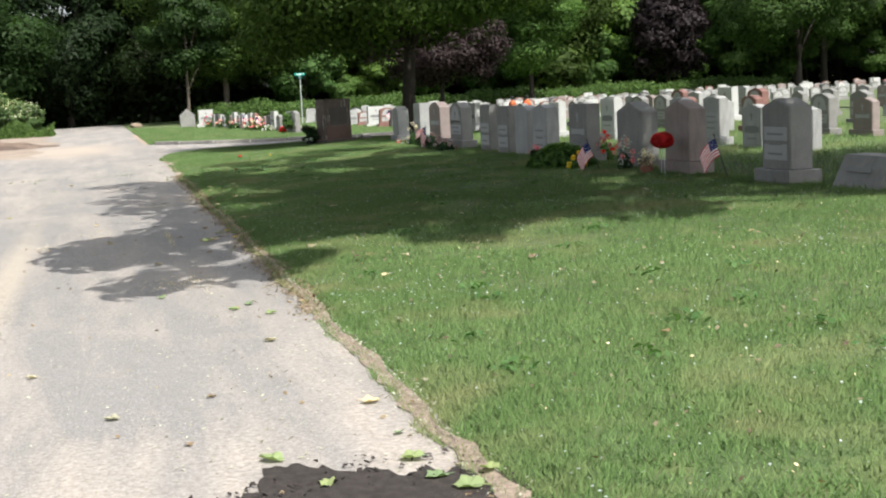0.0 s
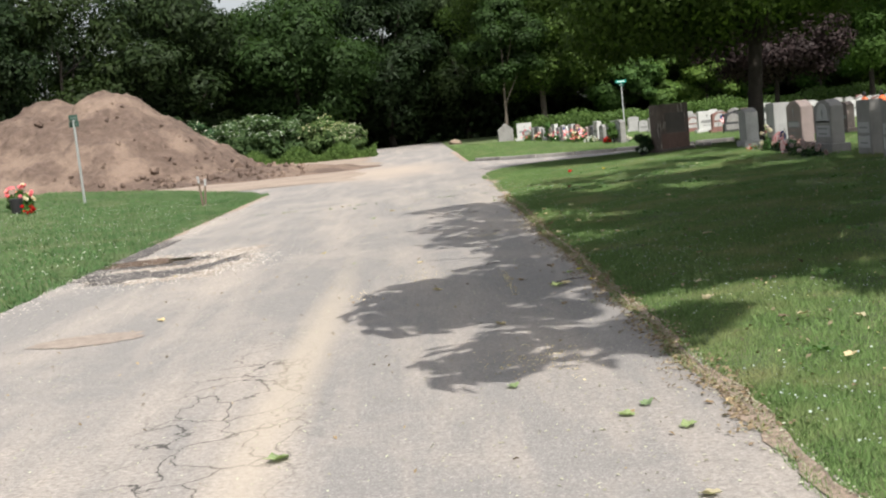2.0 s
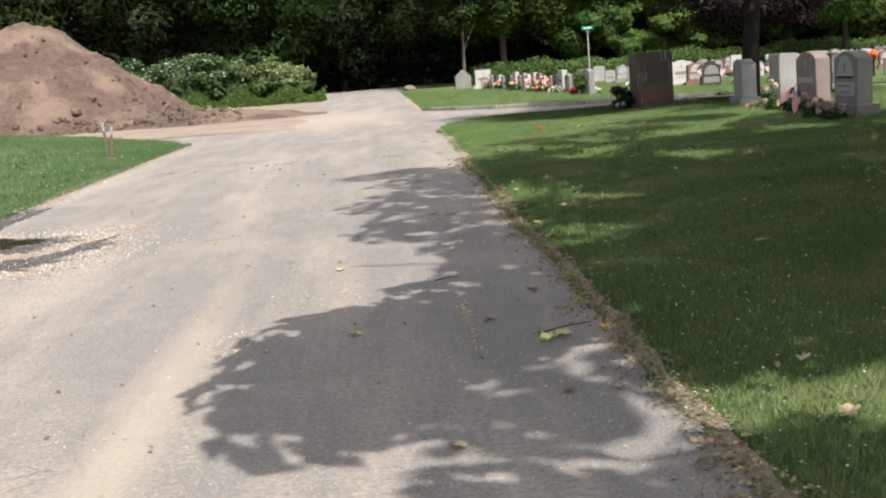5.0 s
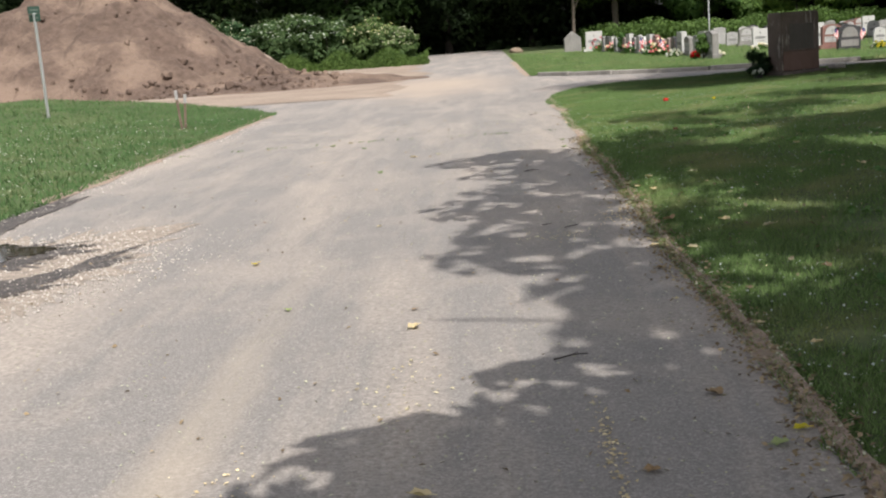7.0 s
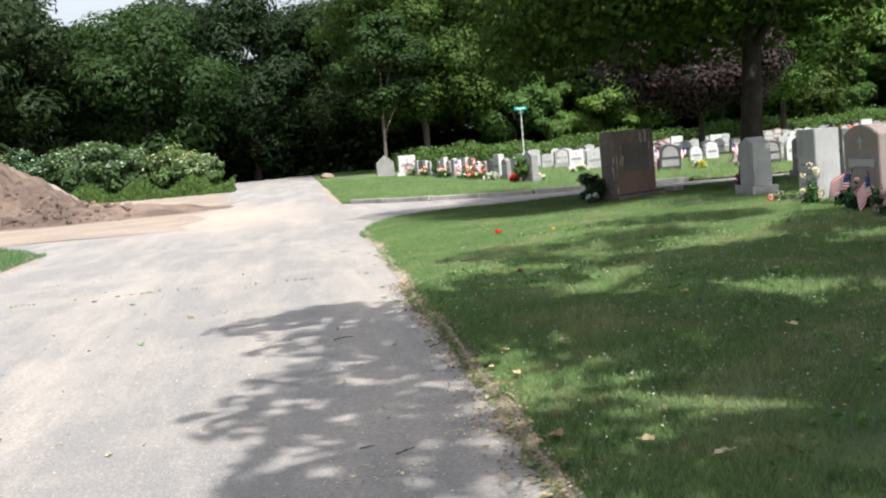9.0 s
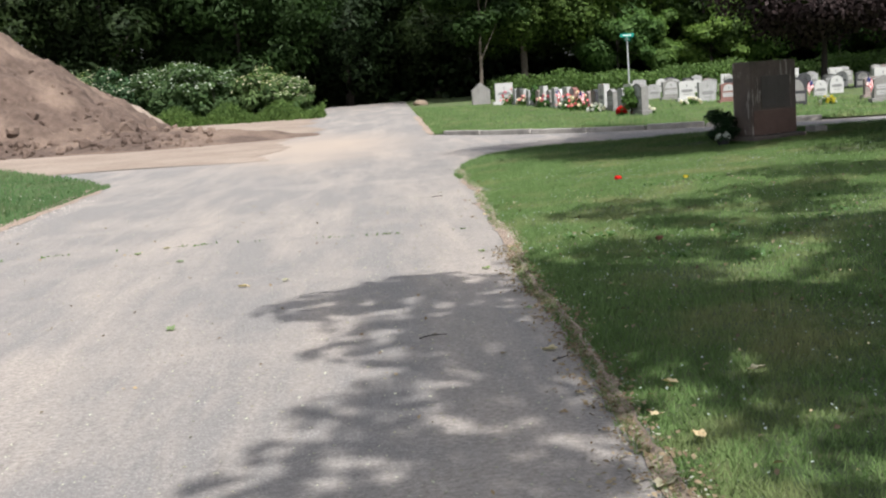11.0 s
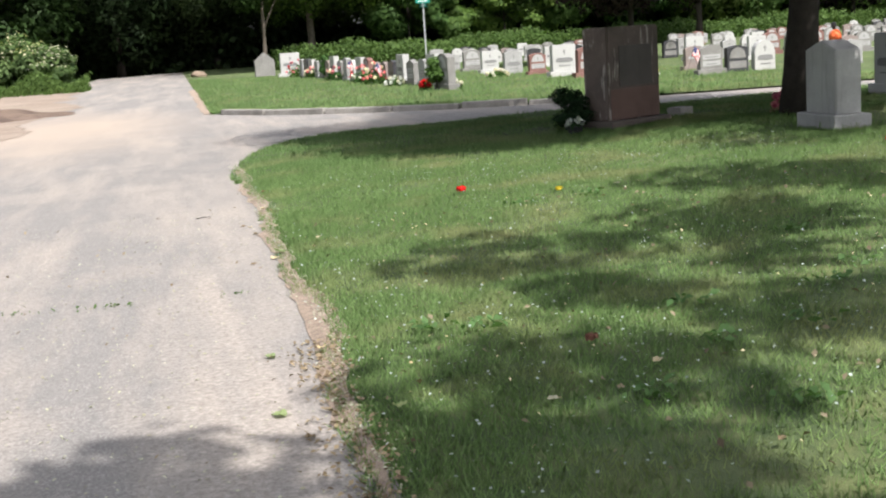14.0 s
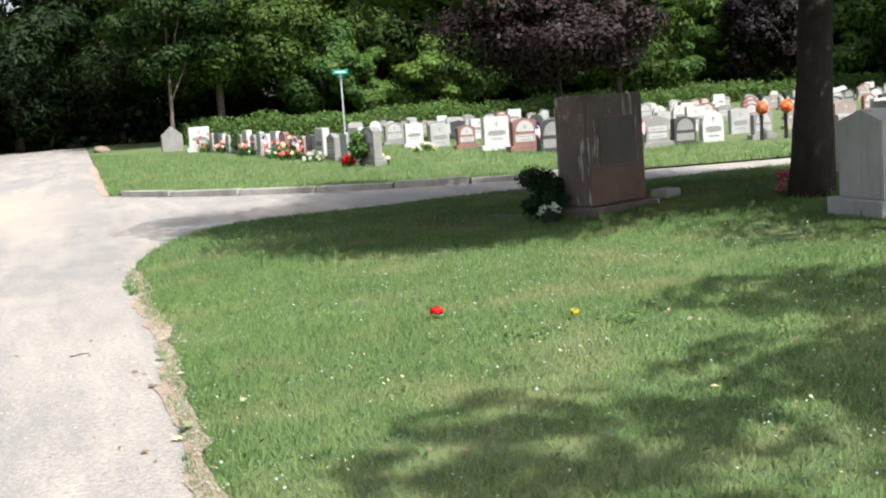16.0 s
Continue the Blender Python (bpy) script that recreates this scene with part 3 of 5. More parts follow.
PETAL_WHITE = leafy("white_petal", (0.6, 0.56, 0.54), (0.85, 0.82, 0.78), 0.3)
PETAL_RED = leafy("red_petal", (0.35, 0.008, 0.012), (0.75, 0.03, 0.03), 0.25)
PETAL_ORANGE = leafy("orange_petal", (0.6, 0.1, 0.035), (0.85, 0.33, 0.18), 0.25)
PETAL_YELLOW = leafy("yellow_petal", (0.6, 0.45, 0.03), (0.85, 0.7, 0.1), 0.3)
PETAL_LILAC = leafy("lilac_petal", (0.22, 0.15, 0.2), (0.46, 0.37, 0.43), 0.3)


def build_flag(tree, shader):
    c = tree.nodes.new("ShaderNodeTexCoord")
    sep = tree.nodes.new("ShaderNodeSeparateXYZ")
    tree.links.new(c.outputs["UV"], sep.inputs[0])

    def sum_of(op, a, b):
        m = tree.nodes.new("ShaderNodeMath")
        m.operation = op
        for i, v in enumerate((a, b)):
            if isinstance(v, (int, float)):
                m.inputs[i].default_value = v
            else:
                tree.links.new(v, m.inputs[i])
        return m.outputs[0]
    stripe = sum_of("MODULO", sum_of("MULTIPLY", sep.outputs[1], 6.5), 1.0)
    white = sum_of("GREATER_THAN", stripe, 0.5)
    col = blend(tree, white, (0.5, 0.02, 0.035), (0.78, 0.77, 0.75))
    canton = sum_of("MULTIPLY", sum_of("LESS_THAN", sep.outputs[0], 0.4), sum_of("GREATER_THAN", sep.outputs[1], 0.46))
    dots = tree.nodes.new("ShaderNodeTexVoronoi")
    dots.inputs["Scale"].default_value = 16
    tree.links.new(c.outputs["UV"], dots.inputs["Vector"])
    stars = sum_of("LESS_THAN", dots.outputs["Distance"], 0.22)
    col = blend(tree, canton, col, blend(tree, stars, (0.02, 0.03, 0.12), (0.75, 0.75, 0.75)))
    tree.links.new(col, shader.inputs["Base Color"])


FLAG = material("striped_flag_cloth", build_flag, 0.85)

# ---- shapes ----


def box(bm, cx, cy, cz, sx, sy, sz, bevel=0.0):
    made = bmesh.ops.create_cube(bm, size=1.0, matrix=Matrix.LocRotScale((cx, cy, cz), None, (sx, sy, sz)))
    if bevel:
        edges = list({e for v in made["verts"] for e in v.link_edges})
        bmesh.ops.bevel(bm, geom=edges, offset=bevel, segments=2, affect="EDGES", profile=0.6)


def outline(w, h, top):
    """The tablet's outline: from the bottom right, over the top, to the bottom left."""
    half, n = w / 2, 14
    rise = {"flat": 0.0, "arch": 0.13, "serp": 0.1, "peak": 0.16, "gable": 0.42, "round": 0.5, "step": 0.07}[top] * w
    pts = [(half, 0)]
    for i in range(n + 1):
        u = 1 - 2 * i / n
        if top in ("peak", "gable"):
            z = rise * (1 - abs(u))
        elif top == "round":
            z = rise * math.sqrt(max(0, 1 - u * u))
        elif top == "serp":
            z = rise * (0.5 + 0.5 * math.cos(math.pi * u)) ** 0.8 + (0.25 * rise if abs(u) > 0.93 else 0)
        elif top == "step":
            z = rise if abs(u) < 0.6 else rise * 0.2 * abs(u)
        else:
            z = rise * (1 - u * u)
        pts.append((half * u, h - rise + z))
    return pts + [(-half, 0)]


def slab(w, h, thick, top, z0=0.0, bevel=0.012):
    bm = bmesh.new()
    front = [bm.verts.new((x, -thick / 2, z0 + z)) for x, z in outline(w, h, top)]
    f = bm.faces.new(front)
    made = bmesh.ops.extrude_face_region(bm, geom=[f])
    bmesh.ops.translate(bm, verts=[v for v in made["geom"] if isinstance(v, bmesh.types.BMVert)], vec=(0, thick, 0))
    bmesh.ops.recalc_face_normals(bm, faces=bm.faces)
    sharp = [e for e in bm.edges if len(e.link_faces) == 2 and e.calc_face_angle() > 0.9]
    bmesh.ops.bevel(bm, geom=sharp, offset=bevel, segments=2, affect="EDGES")
    return bm


def cross_relief(bm, x, y, z, s):
    box(bm, x, y, z, 0.18 * s, 0.008, s)
    box(bm, x, y, z + 0.15 * s, 0.62 * s, 0.0085, 0.18 * s)


def headstone(w, h, thick, top, stone, label, base=True, face="name", carve=None, group=""):
    """A grave marker facing -y: base, tablet, and what is cut into its face."""
    ob = thing("headstone", 0, 0, 0, 0, label, "gravestone", group)
    carve = carve or CARVED
    z0 = 0.0
    if base:
        z0 = 0.17 * h
        bm = bmesh.new()
        box(bm, 0, 0, z0 / 2 - 0.03, w * 1.28, thick * 1.45, z0 + 0.06, 0.015)
        part("base", bm, stone, ob)
    part("tablet", slab(w, h - z0 + 0.003, thick, top, z0 - 0.003), stone, ob)
    y = -thick / 2 - 0.004
    bm = bmesh.new()
    up = h - z0
    if face == "panels":
        box(bm, 0, y, z0 + 0.5 * up, 0.8 * w, 0.01, 0.19 * up, 0.003)
        part("inscription_panel", bm, carve, ob)
        bm = bmesh.new()
        box(bm, 0, y, z0 + 0.24 * up, 0.8 * w, 0.01, 0.22 * up, 0.003)
        part("inscription_panel", bm, carve, ob)
    elif face == "arch":
        bm.free()
        arch = slab(0.74 * w, 0.4 * up, 0.008, "round", z0 + 0.52 * up, 0.001)
        bmesh.ops.translate(arch, verts=arch.verts, vec=(0, y, 0))
        part("carved_arch", arch, carve, ob)
        bm = bmesh.new()
        cross_relief(bm, 0, y - 0.006, z0 + 0.68 * up, 0.2 * up)
        part("carved_cross", bm, CUT, ob)
        bm = bmesh.new()
        box(bm, 0, y, z0 + 0.28 * up, 0.8 * w, 0.009, 0.26 * up, 0.002)
        part("inscription_panel", bm, carve, ob)
        bm = bmesh.new()
        for i in range(2):
            box(bm, 0.03 * (i - 0.5), y - 0.006, z0 + (0.34 - 0.12 * i) * up, (0.6 - 0.15 * i) * w, 0.006, 0.035 * up)
        part("inscription", bm, CUT, ob)
        return ob
    elif face == "name":
        box(bm, 0, y, z0 + 0.42 * up, 0.72 * w, 0.009, 0.13 * up, 0.002)
        part("name_band", bm, carve, ob)
        bm = bmesh.new()
        cross_relief(bm, 0, y, z0 + 0.72 * up, 0.2 * up)
        part("carved_cross", bm, carve, ob)
    else:
        bm.free()
        return ob
    bm = bmesh.new()
    for i, wide in enumerate((0.55, 0.42, 0.5)):
        box(bm, 0, y - 0.006, z0 + (0.52 - 0.14 * i) * up - 0.02, wide * w, 0.006, 0.03 * up)
    part("inscription", bm, CUT, ob)
    return ob


def place(ob, x, y, turn, z=None, tilt=0.0):
    ob.matrix_basis = pose(x, y, lawn_height(x, y) if z is None else z, 0, tilt, turn)
    return ob


def bunch(x, y, z, petals, label, n=260, spread=0.16, tall=0.22, green=FERN, size=0.022, pot=None, group="grave flowers"):
    """Flowers set on the ground: blooms over leaves, in a pot where there is one."""
    ob = thing("flower_bunch", x, y, z, 0, label, "flowers", group)
    lift = 0.0
    if pot:
        bm = bmesh.new()
        tube(bm, [Vector((0, 0, -0.02)), Vector((0, 0, 0.0)), Vector((0, 0, 0.15)), Vector((0, 0, 0.155))], [0.07, 0.075, 0.1, 0.085], 12)
        part("pot", bm, pot, ob)
        lift = 0.14
    d = unit(n)
    d[:, 2] = np.abs(d[:, 2])
    leaf_mesh("foliage", d * np.array([spread, spread, tall * 0.75]) * rng.uniform(0.3, 1, (n, 1)) + np.array([0, 0, lift]), d + 0.6 * unit(n), size * 1.7, green, ob)["kind"] = "stuff"
    for i, mat in enumerate(petals):
        heads = 9
        c = unit(heads)
        c[:, 2] = np.abs(c[:, 2]) * 0.7 + 0.3
        c = c * np.array([spread, spread, tall])
        m = n // len(petals)
        pick = rng.integers(0, heads, m)
        d = unit(m)
        leaf_mesh("bloom", c[pick] + d * 0.035 + np.array([0, 0, lift]), d + 0.3 * unit(m), size, mat, ob)["kind"] = "stuff"
    return ob


def flag_on_stick(x, y, z, turn, lean=12, tall=0.55):
    ob = thing("grave_flag", x, y, z, turn, "small striped flag drooping from a thin stick", "flag", "grave flags")
    ob.matrix_basis = pose(x, y, z, 0, lean, turn)
    bm = bmesh.new()
    tube(bm, [Vector((0, 0, -0.1)), Vector((0, 0, tall)), Vector((0, 0, tall + 0.012)), Vector((0, 0, tall + 0.03))], [0.005, 0.005, 0.011, 0.003], 8)
    part("stick", bm, BLACKPLASTIC, ob)
    bm = bmesh.new()
    uv = bm.loops.layers.uv.new("UVMap")
    n, m, rows = 10, 6, []
    for j in range(m + 1):
        row = []
        for i in range(n + 1):
            u, v = i / n, j / m
            droop = 0.55 * u
            row.append((bm.verts.new((0.3 * u * 0.85, 0.03 * math.sin(7 * u + 1.5 * v) * u, tall - 0.03 - 0.23 * (1 - v) - 0.3 * droop * u)), u, v))
        rows.append(row)
    for j in range(m):
        for i in range(n):
            quad = (rows[j][i], rows[j][i + 1], rows[j + 1][i + 1], rows[j + 1][i])
            f = bm.faces.new([q[0] for q in quad])
            for loop, q in zip(f.loops, quad):
                loop[uv].uv = q[1:]
    cloth = part("cloth", bm, FLAG, ob, smooth=True)
    mod = cloth.modifiers.new("thick", "SOLIDIFY")
    mod.thickness = 0.002
    return ob


# ---- monument ----
MX, MY, MT = 6.74, 29.41, 27
monument = place(thing("monument", 0, 0, 0, 0, "large weathered brown granite monument with white streaks", "monument"), MX, MY, MT, 0.15)
bm = bmesh.new()
box(bm, 0, 0, 0.03, 1.12, 0.66, 0.16, 0.02)
part("base", bm, BROWN, monument)
bm = slab(0.96, 1.16, 0.43, "flat", 0.105, 0.02)
part("tablet", bm, STREAKED, monument)
bm = bmesh.new()
box(bm, 0.02, -0.219, 0.78, 0.6, 0.012, 0.5, 0.004)
part("inscription_panel", bm, granite("polished_brown_panel", (0.085, 0.074, 0.066), 0.3, 0.45, 0.7), monument, "faded polished inscription panel")
bm = bmesh.new()
box(bm, 0, -0.22, 0.31, 0.9, 0.012, 0.38, 0.01)
part("lower_band", bm, granite("reddish_stained_granite", (0.15, 0.094, 0.078), 0.35, 0.75, 0.7), monument, "reddish stained lower face")
foot = thing("foot_block", 7.75, 29.95, 0.12, 30, "small pale stone block beside the monument", "stone block")
bm = bmesh.new()
box(bm, 0, 0, 0.08, 0.3, 0.22, 0.2, 0.02)
part("block", bm, KERB, foot)
shrub = thing("yew_shrub", 6.02, 29.35, 0.12, 0, "dark clipped evergreen shrub beside the monument", "shrub")
at, nrm, soft = crown_points((0.25, 0.25, 0.33), 26, 5200, 0.4, 0.45)
leaf_mesh("foliage", at + np.array([0, 0, 0.31]), nrm, 0.018, SHRUB, shrub, soft=soft)
bm = bmesh.new()
tube(bm, [Vector((0, 0, -0.05)), Vector((0.01, 0, 0.3))], [0.03, 0.012], 7)
part("stem", bm, BARK, shrub)
bunch(5.9, 28.85, 0.1, [PETAL_WHITE], "white flowers in a black pot by the shrub", 120, 0.1, 0.1, SHRUB, 0.02, BLACKPLASTIC)

# ---- the front grave row, facing the lane ----
ROW = "front row of headstones"
front_row = [
    (26.55, 0.62, 0.93, 0.3, "peak", PALE, True, "plain", "tall plain grey granite headstone with a base"),
    (24.2, 0.62, 1.0, 0.36, "flat", PALE, False, "panels", "pale rough-sided granite headstone with two panels"),
    (22.5, 0.98, 1.02, 0.25, "arch", PINK, True, "name", "wide pinkish granite headstone with a gentle arch"),
    (20.7, 0.95, 1.0, 0.25, "arch", GREY, True, "arch", "grey granite headstone with a carved arch"),
    (18.55, 0.66, 0.95, 0.24, "flat", GREY, False, "panels", "narrow grey headstone with two pale panels"),
    (17.37, 0.7, 0.93, 0.24, "flat", GREY, False, "panels", "narrow grey headstone with two pale panels"),
    (16.25, 0.74, 0.92, 0.24, "arch", PALE, False, "plain", "plain pale granite headstone with a low arch"),
    (15.25, 0.74, 0.93, 0.24, "serp", PALE, False, "panels", "pale granite headstone with a curved top"),
    (13.4, 0.8, 0.95, 0.24, "flat", GREY, True, "name", "grey granite headstone behind a leafy plant"),
    (11.35, 0.88, 0.98, 0.28, "peak", GREY, False, "plain", "grey granite headstone with a low peak"),
    (9.75, 0.74, 1.0, 0.26, "peak", PINK, True, "plain", "brownish granite headstone hung with a red wreath"),
    (7.17, 0.62, 1.0, 0.3, "peak", GREY, True, "panels", "grey granite headstone with panels on a wide base"),
]
for y, w, h, thick, top, stone, base, face, label in front_row:
    place(headstone(w, h, thick, top, stone, label, base, face, group=ROW), 7.9 + thick / 2, y, -90)
# motif on the last of the row
slant = place(thing("slant_marker", 0, 0, 0, 0, "low slanted grey granite marker with worn letters", "gravestone", ROW), 8.15, 5.7, -90)
bm = bmesh.new()
box(bm, 0, 0, 0.15, 0.84, 0.42, 0.4, 0.015)
for v in bm.verts:
    if v.co.z > 0.2:
        v.co.y += 0.17 + 0.05 * v.co.z
    if v.co.z > 0.2 and v.co.y > 0.3:
        v.co.y = 0.25
part("tablet", bm, GREY, slant)
bm = bmesh.new()
box(bm, 0, 0, 0, 0.46, 0.008, 0.05)
marks = part("inscription", bm, CUT, slant)
marks.matrix_basis = pose(0, -0.135, 0.2, -28, 0, 0)
low = place(thing("slant_marker", 0, 0, 0, 0, "low slanted grey granite marker with worn letters", "gravestone", ROW), 8.2, 4.6, -90)
bm = bmesh.new()
box(bm, 0, 0, 0.1, 0.7, 0.4, 0.3, 0.015)
part("tablet", bm, GREY, low)

# flowers and flags along the row
bunch(7.6, 24.55, 0.14, [PETAL_RED, PETAL_WHITE], "red and white flowers before a headstone", 160, 0.14, 0.2)
bunch(7.55, 23.3, 0.14, [PETAL_WHITE, PETAL_LILAC], "tall white flowers leaning on a headstone", 260, 0.14, 0.6, FERN)
bunch(7.45, 21.7, 0.14, [PETAL_LILAC], "faded lilac flowers in a dark planter", 300, 0.3, 0.3, SHRUB, 0.026, BLACKPLASTIC)
bunch(7.4, 20.6, 0.14, [PETAL_LILAC], "dull lilac flowers in dark leaves", 260, 0.28, 0.34, SHRUB, 0.026)
bunch(7.4, 19.9, 0.14, [PETAL_LILAC], "a few lilac flowers in dark leaves", 220, 0.26, 0.3, SHRUB, 0.026)
flag_on_stick(7.5, 22.2, 0.14, 120, -14)
flag_on_stick(7.3, 20.95, 0.14, 100, 12)
bunch(7.62, 14.75, 0.14, [PETAL_PINK], "small potted flowers by a headstone", 120, 0.1, 0.14, SHRUB, 0.02, BLACKPLASTIC)
bunch(8.2, 13.0, 0.14, [PETAL_PINK, PETAL_RED], "red and pink flowers between headstones", 200, 0.16, 0.55, FERN)
fern = thing("hosta_plant", 7.35, 12.75, 0.13, 0, "spreading dark green leafy plant before the graves", "plant")
d = unit(1500)
d[:, 2] = np.abs(d[:, 2])
leaf_mesh("foliage", d * np.array([0.55, 0.75, 0.42]) * rng.uniform(0.45, 1.0, (1500, 1)), d * np.array([0.4, 0.4, 1]) + 0.4 * unit(1500), 0.085, FERN, fern, 0.3)
bunch(7.3, 11.95, 0.13, [PETAL_YELLOW], "yellow flowers at the edge of a leafy plant", 160, 0.16, 0.3, FERN, 0.026)
flag_on_stick(7.4, 11.25, 0.13, 150, 22)
flag_on_stick(7.95, 8.4, 0.13, 150, 16, 0.62)
bunch(7.62, 10.9, 0.13, [PETAL_PINK, PETAL_WHITE], "pale pink flowers standing before a headstone", 150, 0.13, 0.55, SHRUB, 0.022)
wreath = thing("wreath", 7.62, 9.62, 0.13, 0, "round red artificial wreath on a wire stand", "wreath")
bm = bmesh.new()
for s in (-0.06, 0.06):
    tube(bm, [Vector((0, s, -0.05)), Vector((0, s * 0.4, 0.55))], [0.006, 0.006], 6)
part("stand", bm, STEEL, wreath)
ang = rng.uniform(0, math.tau, 1400)
d = unit(1400)
leaf_mesh("bloom", np.stack([0 * ang, 0.1 * np.cos(ang), 0.53 + 0.05 * np.sin(ang)], 1) + d * np.array([0.12, 0.08, 0.06]), d, 0.024, PETAL_RED, wreath)
bunch(7.6, 10.1, 0.13, [PETAL_WHITE], "withered flowers in a brown urn", 80, 0.1, 0.25, DEAD, 0.022, TERRACOTTA)
bunch(8.9, 28.9, 0.14, [PETAL_PINK], "dry pinkish plants at the foot of the maple", 260, 0.35, 0.35, DEAD, 0.03)

# ---- rows behind, and the far field ----
variants = []
for i, (w, h, top, stone, face, carve, words) in enumerate([
    (0.8, 0.95, "arch", GREY, "arch", CARVED, "grey granite headstone with a carved arch"),
    (0.75, 0.9, "serp", PALE, "name", CUT, "pale granite headstone with a curved top"),
    (0.8, 0.98, "flat", WHITE, "name", CUT, "white marble headstone with a flat top"),
    (0.78, 0.95, "arch", RED, "arch", CARVED, "red granite headstone with a carved arch"),
    (0.85, 0.92, "serp", BLACK, "arch", GREY, "polished black headstone with a pale carved face"),
    (0.72, 1.0, "step", PALE, "panels", CARVED, "pale granite headstone with a stepped top"),
    (0.78, 0.9, "peak", GREY, "panels", CARVED, "grey granite headstone with a peaked top"),
    (0.74, 0.92, "round", WHITE, "name", CUT, "white marble headstone with a round top"),
    (0.8, 0.94, "arch", PINK, "name", CARVED, "pinkish granite headstone with a low arch"),
]):
    variants.append(headstone(w, h, 0.22, top, stone, words, i % 3 != 1, face, carve, "far rows of headstones"))


used = set()


def far_stone(k, x, y, turn, s=1.0):
    """One more marker of a kind; the first of each is the model itself."""
    m = pose(x, y, lawn_height(x, y), 0, rnd.uniform(-0.8, 0.8), turn + rnd.uniform(-2, 2)) @ Matrix.Scale(s * (0.84 if y > 36 else 1.0), 4)
    if k not in used:
        used.add(k)
        variants[k].matrix_basis = m
        return variants[k]
    return copy_thing(variants[k], m)


rnd = random.Random(23)
# the column beside the monument's view, black first
for k, x, y, s in [(4, 12.35, 44.9, 1.05), (3, 12.3, 46.7, 1.05), (2, 12.2, 48.6, 1.1), (3, 12.2, 51.2, 0.95), (1, 12.1, 53.6, 1), (2, 12.0, 56.2, 1), (0, 12.0, 58.8, 1), (1, 11.9, 61.5, 1), (5, 11.9, 64.5, 1)]:
    far_stone(k, x, y, 8, s)
# the row along the side lane
for k, x in [(6, 14.35), (4, 15.1), (7, 15.9), (0, 17.15), (1, 18.3), (8, 19.5), (2, 20.6), (0, 21.8), (5, 23.0), (3, 24.3), (1, 25.6), (2, 26.9), (7, 28.2), (0, 29.6)]:
    far_stone(k, x, 43.4 + rnd.uniform(-0.15, 0.15), 6, 0.98)
# the column that faces the lane
far_stone(0, 8.1, 45.8, -82, 1.4)
for i in range(19):
    y = 48.0 + 1.1 * i + rnd.uniform(-0.1, 0.1)
    far_stone([2, 5, 6, 2, 4, 8, 1, 3, 2, 7, 5, 0, 2, 8, 5, 1, 2, 4, 5][i], 8.35 - 0.08 * (y - 47), y, -84, rnd.uniform(1.0, 1.2))
far_stone(2, 6.35, 70.0, 5, 1.4)
place(headstone(0.95, 1.15, 0.35, "gable", GREY, "tall grey peaked marker at the wood's edge", False, "plain"), 5.55, 74.5, 5)
for row in range(10):
    y = 46.6 + 3.6 * row + (row % 2) * 0.4
    x = 14.6 + rnd.uniform(0, 1)
    while x < 30 + 3.4 * row + 12:
        if rnd.random() < 0.8:
            far_stone(rnd.choice([0, 1, 2, 0, 1, 5, 7, 6, 8, 3, 4, 6]), x, y + rnd.uniform(-0.2, 0.2), 4, rnd.uniform(0.88, 1.1))
        x += rnd.uniform(1.25, 1.9)
# rows behind the front one
for x0, step in ((11.4, 1.5), (14.4, 1.5), (17.5, 1.6), (20.6, 1.7), (23.8, 1.8), (27.2, 1.9)):
    y = 12.2 + (x0 - 11.4) * 0.9
    while y < 33.5:
        if rnd.random() < 0.86:
            far_stone(rnd.choice([0, 1, 6, 0, 8, 5, 2, 0, 3]), x0 + rnd.uniform(-0.1, 0.1), y, -90, rnd.uniform(0.95, 1.15))
        y += step * rnd.uniform(0.85, 1.2)

# flowers before the far graves
for x, y, petals, words, spread, tall in [
    (6.6, 68.6, [PETAL_PINK, PETAL_PINK], "large round pink flower arrangement", 0.55, 0.8),
    (6.9, 65.0, [PETAL_PINK, PETAL_WHITE, PETAL_PINK], "pink and white flowers before a headstone", 0.45, 0.55),
    (7.1, 60.0, [PETAL_PINK, PETAL_WHITE, PETAL_PINK], "pink and white flowers before a headstone", 0.45, 0.55),
    (7.4, 55.5, [PETAL_PINK, PETAL_WHITE, PETAL_PINK], "pink and white flowers before a headstone", 0.45, 0.6),
    (7.4, 53.0, [PETAL_WHITE, PETAL_PINK], "pink and white flowers before a headstone", 0.4, 0.7),
    (7.6, 50.6, [PETAL_WHITE, PETAL_WHITE], "white flowers lying before a headstone", 0.3, 0.3),
    (7.7, 46.6, [PETAL_RED, PETAL_RED], "red flowers at the foot of a headstone", 0.13, 0.3),
    (8.3, 46.0, [PETAL_WHITE, PETAL_WHITE], "white flowers at the foot of a headstone", 0.3, 0.25),
    (11.0, 51.5, [PETAL_WHITE, PETAL_WHITE], "white flowers lying on the grass", 0.35, 0.25),
    (13.1, 44.2, [PETAL_WHITE, PETAL_YELLOW], "cream flowers by a black headstone", 0.2, 0.25),
]:
    bunch(x, y, lawn_height(x, y) - 0.02, petals, words, 300, spread, tall, FERN, 0.045)
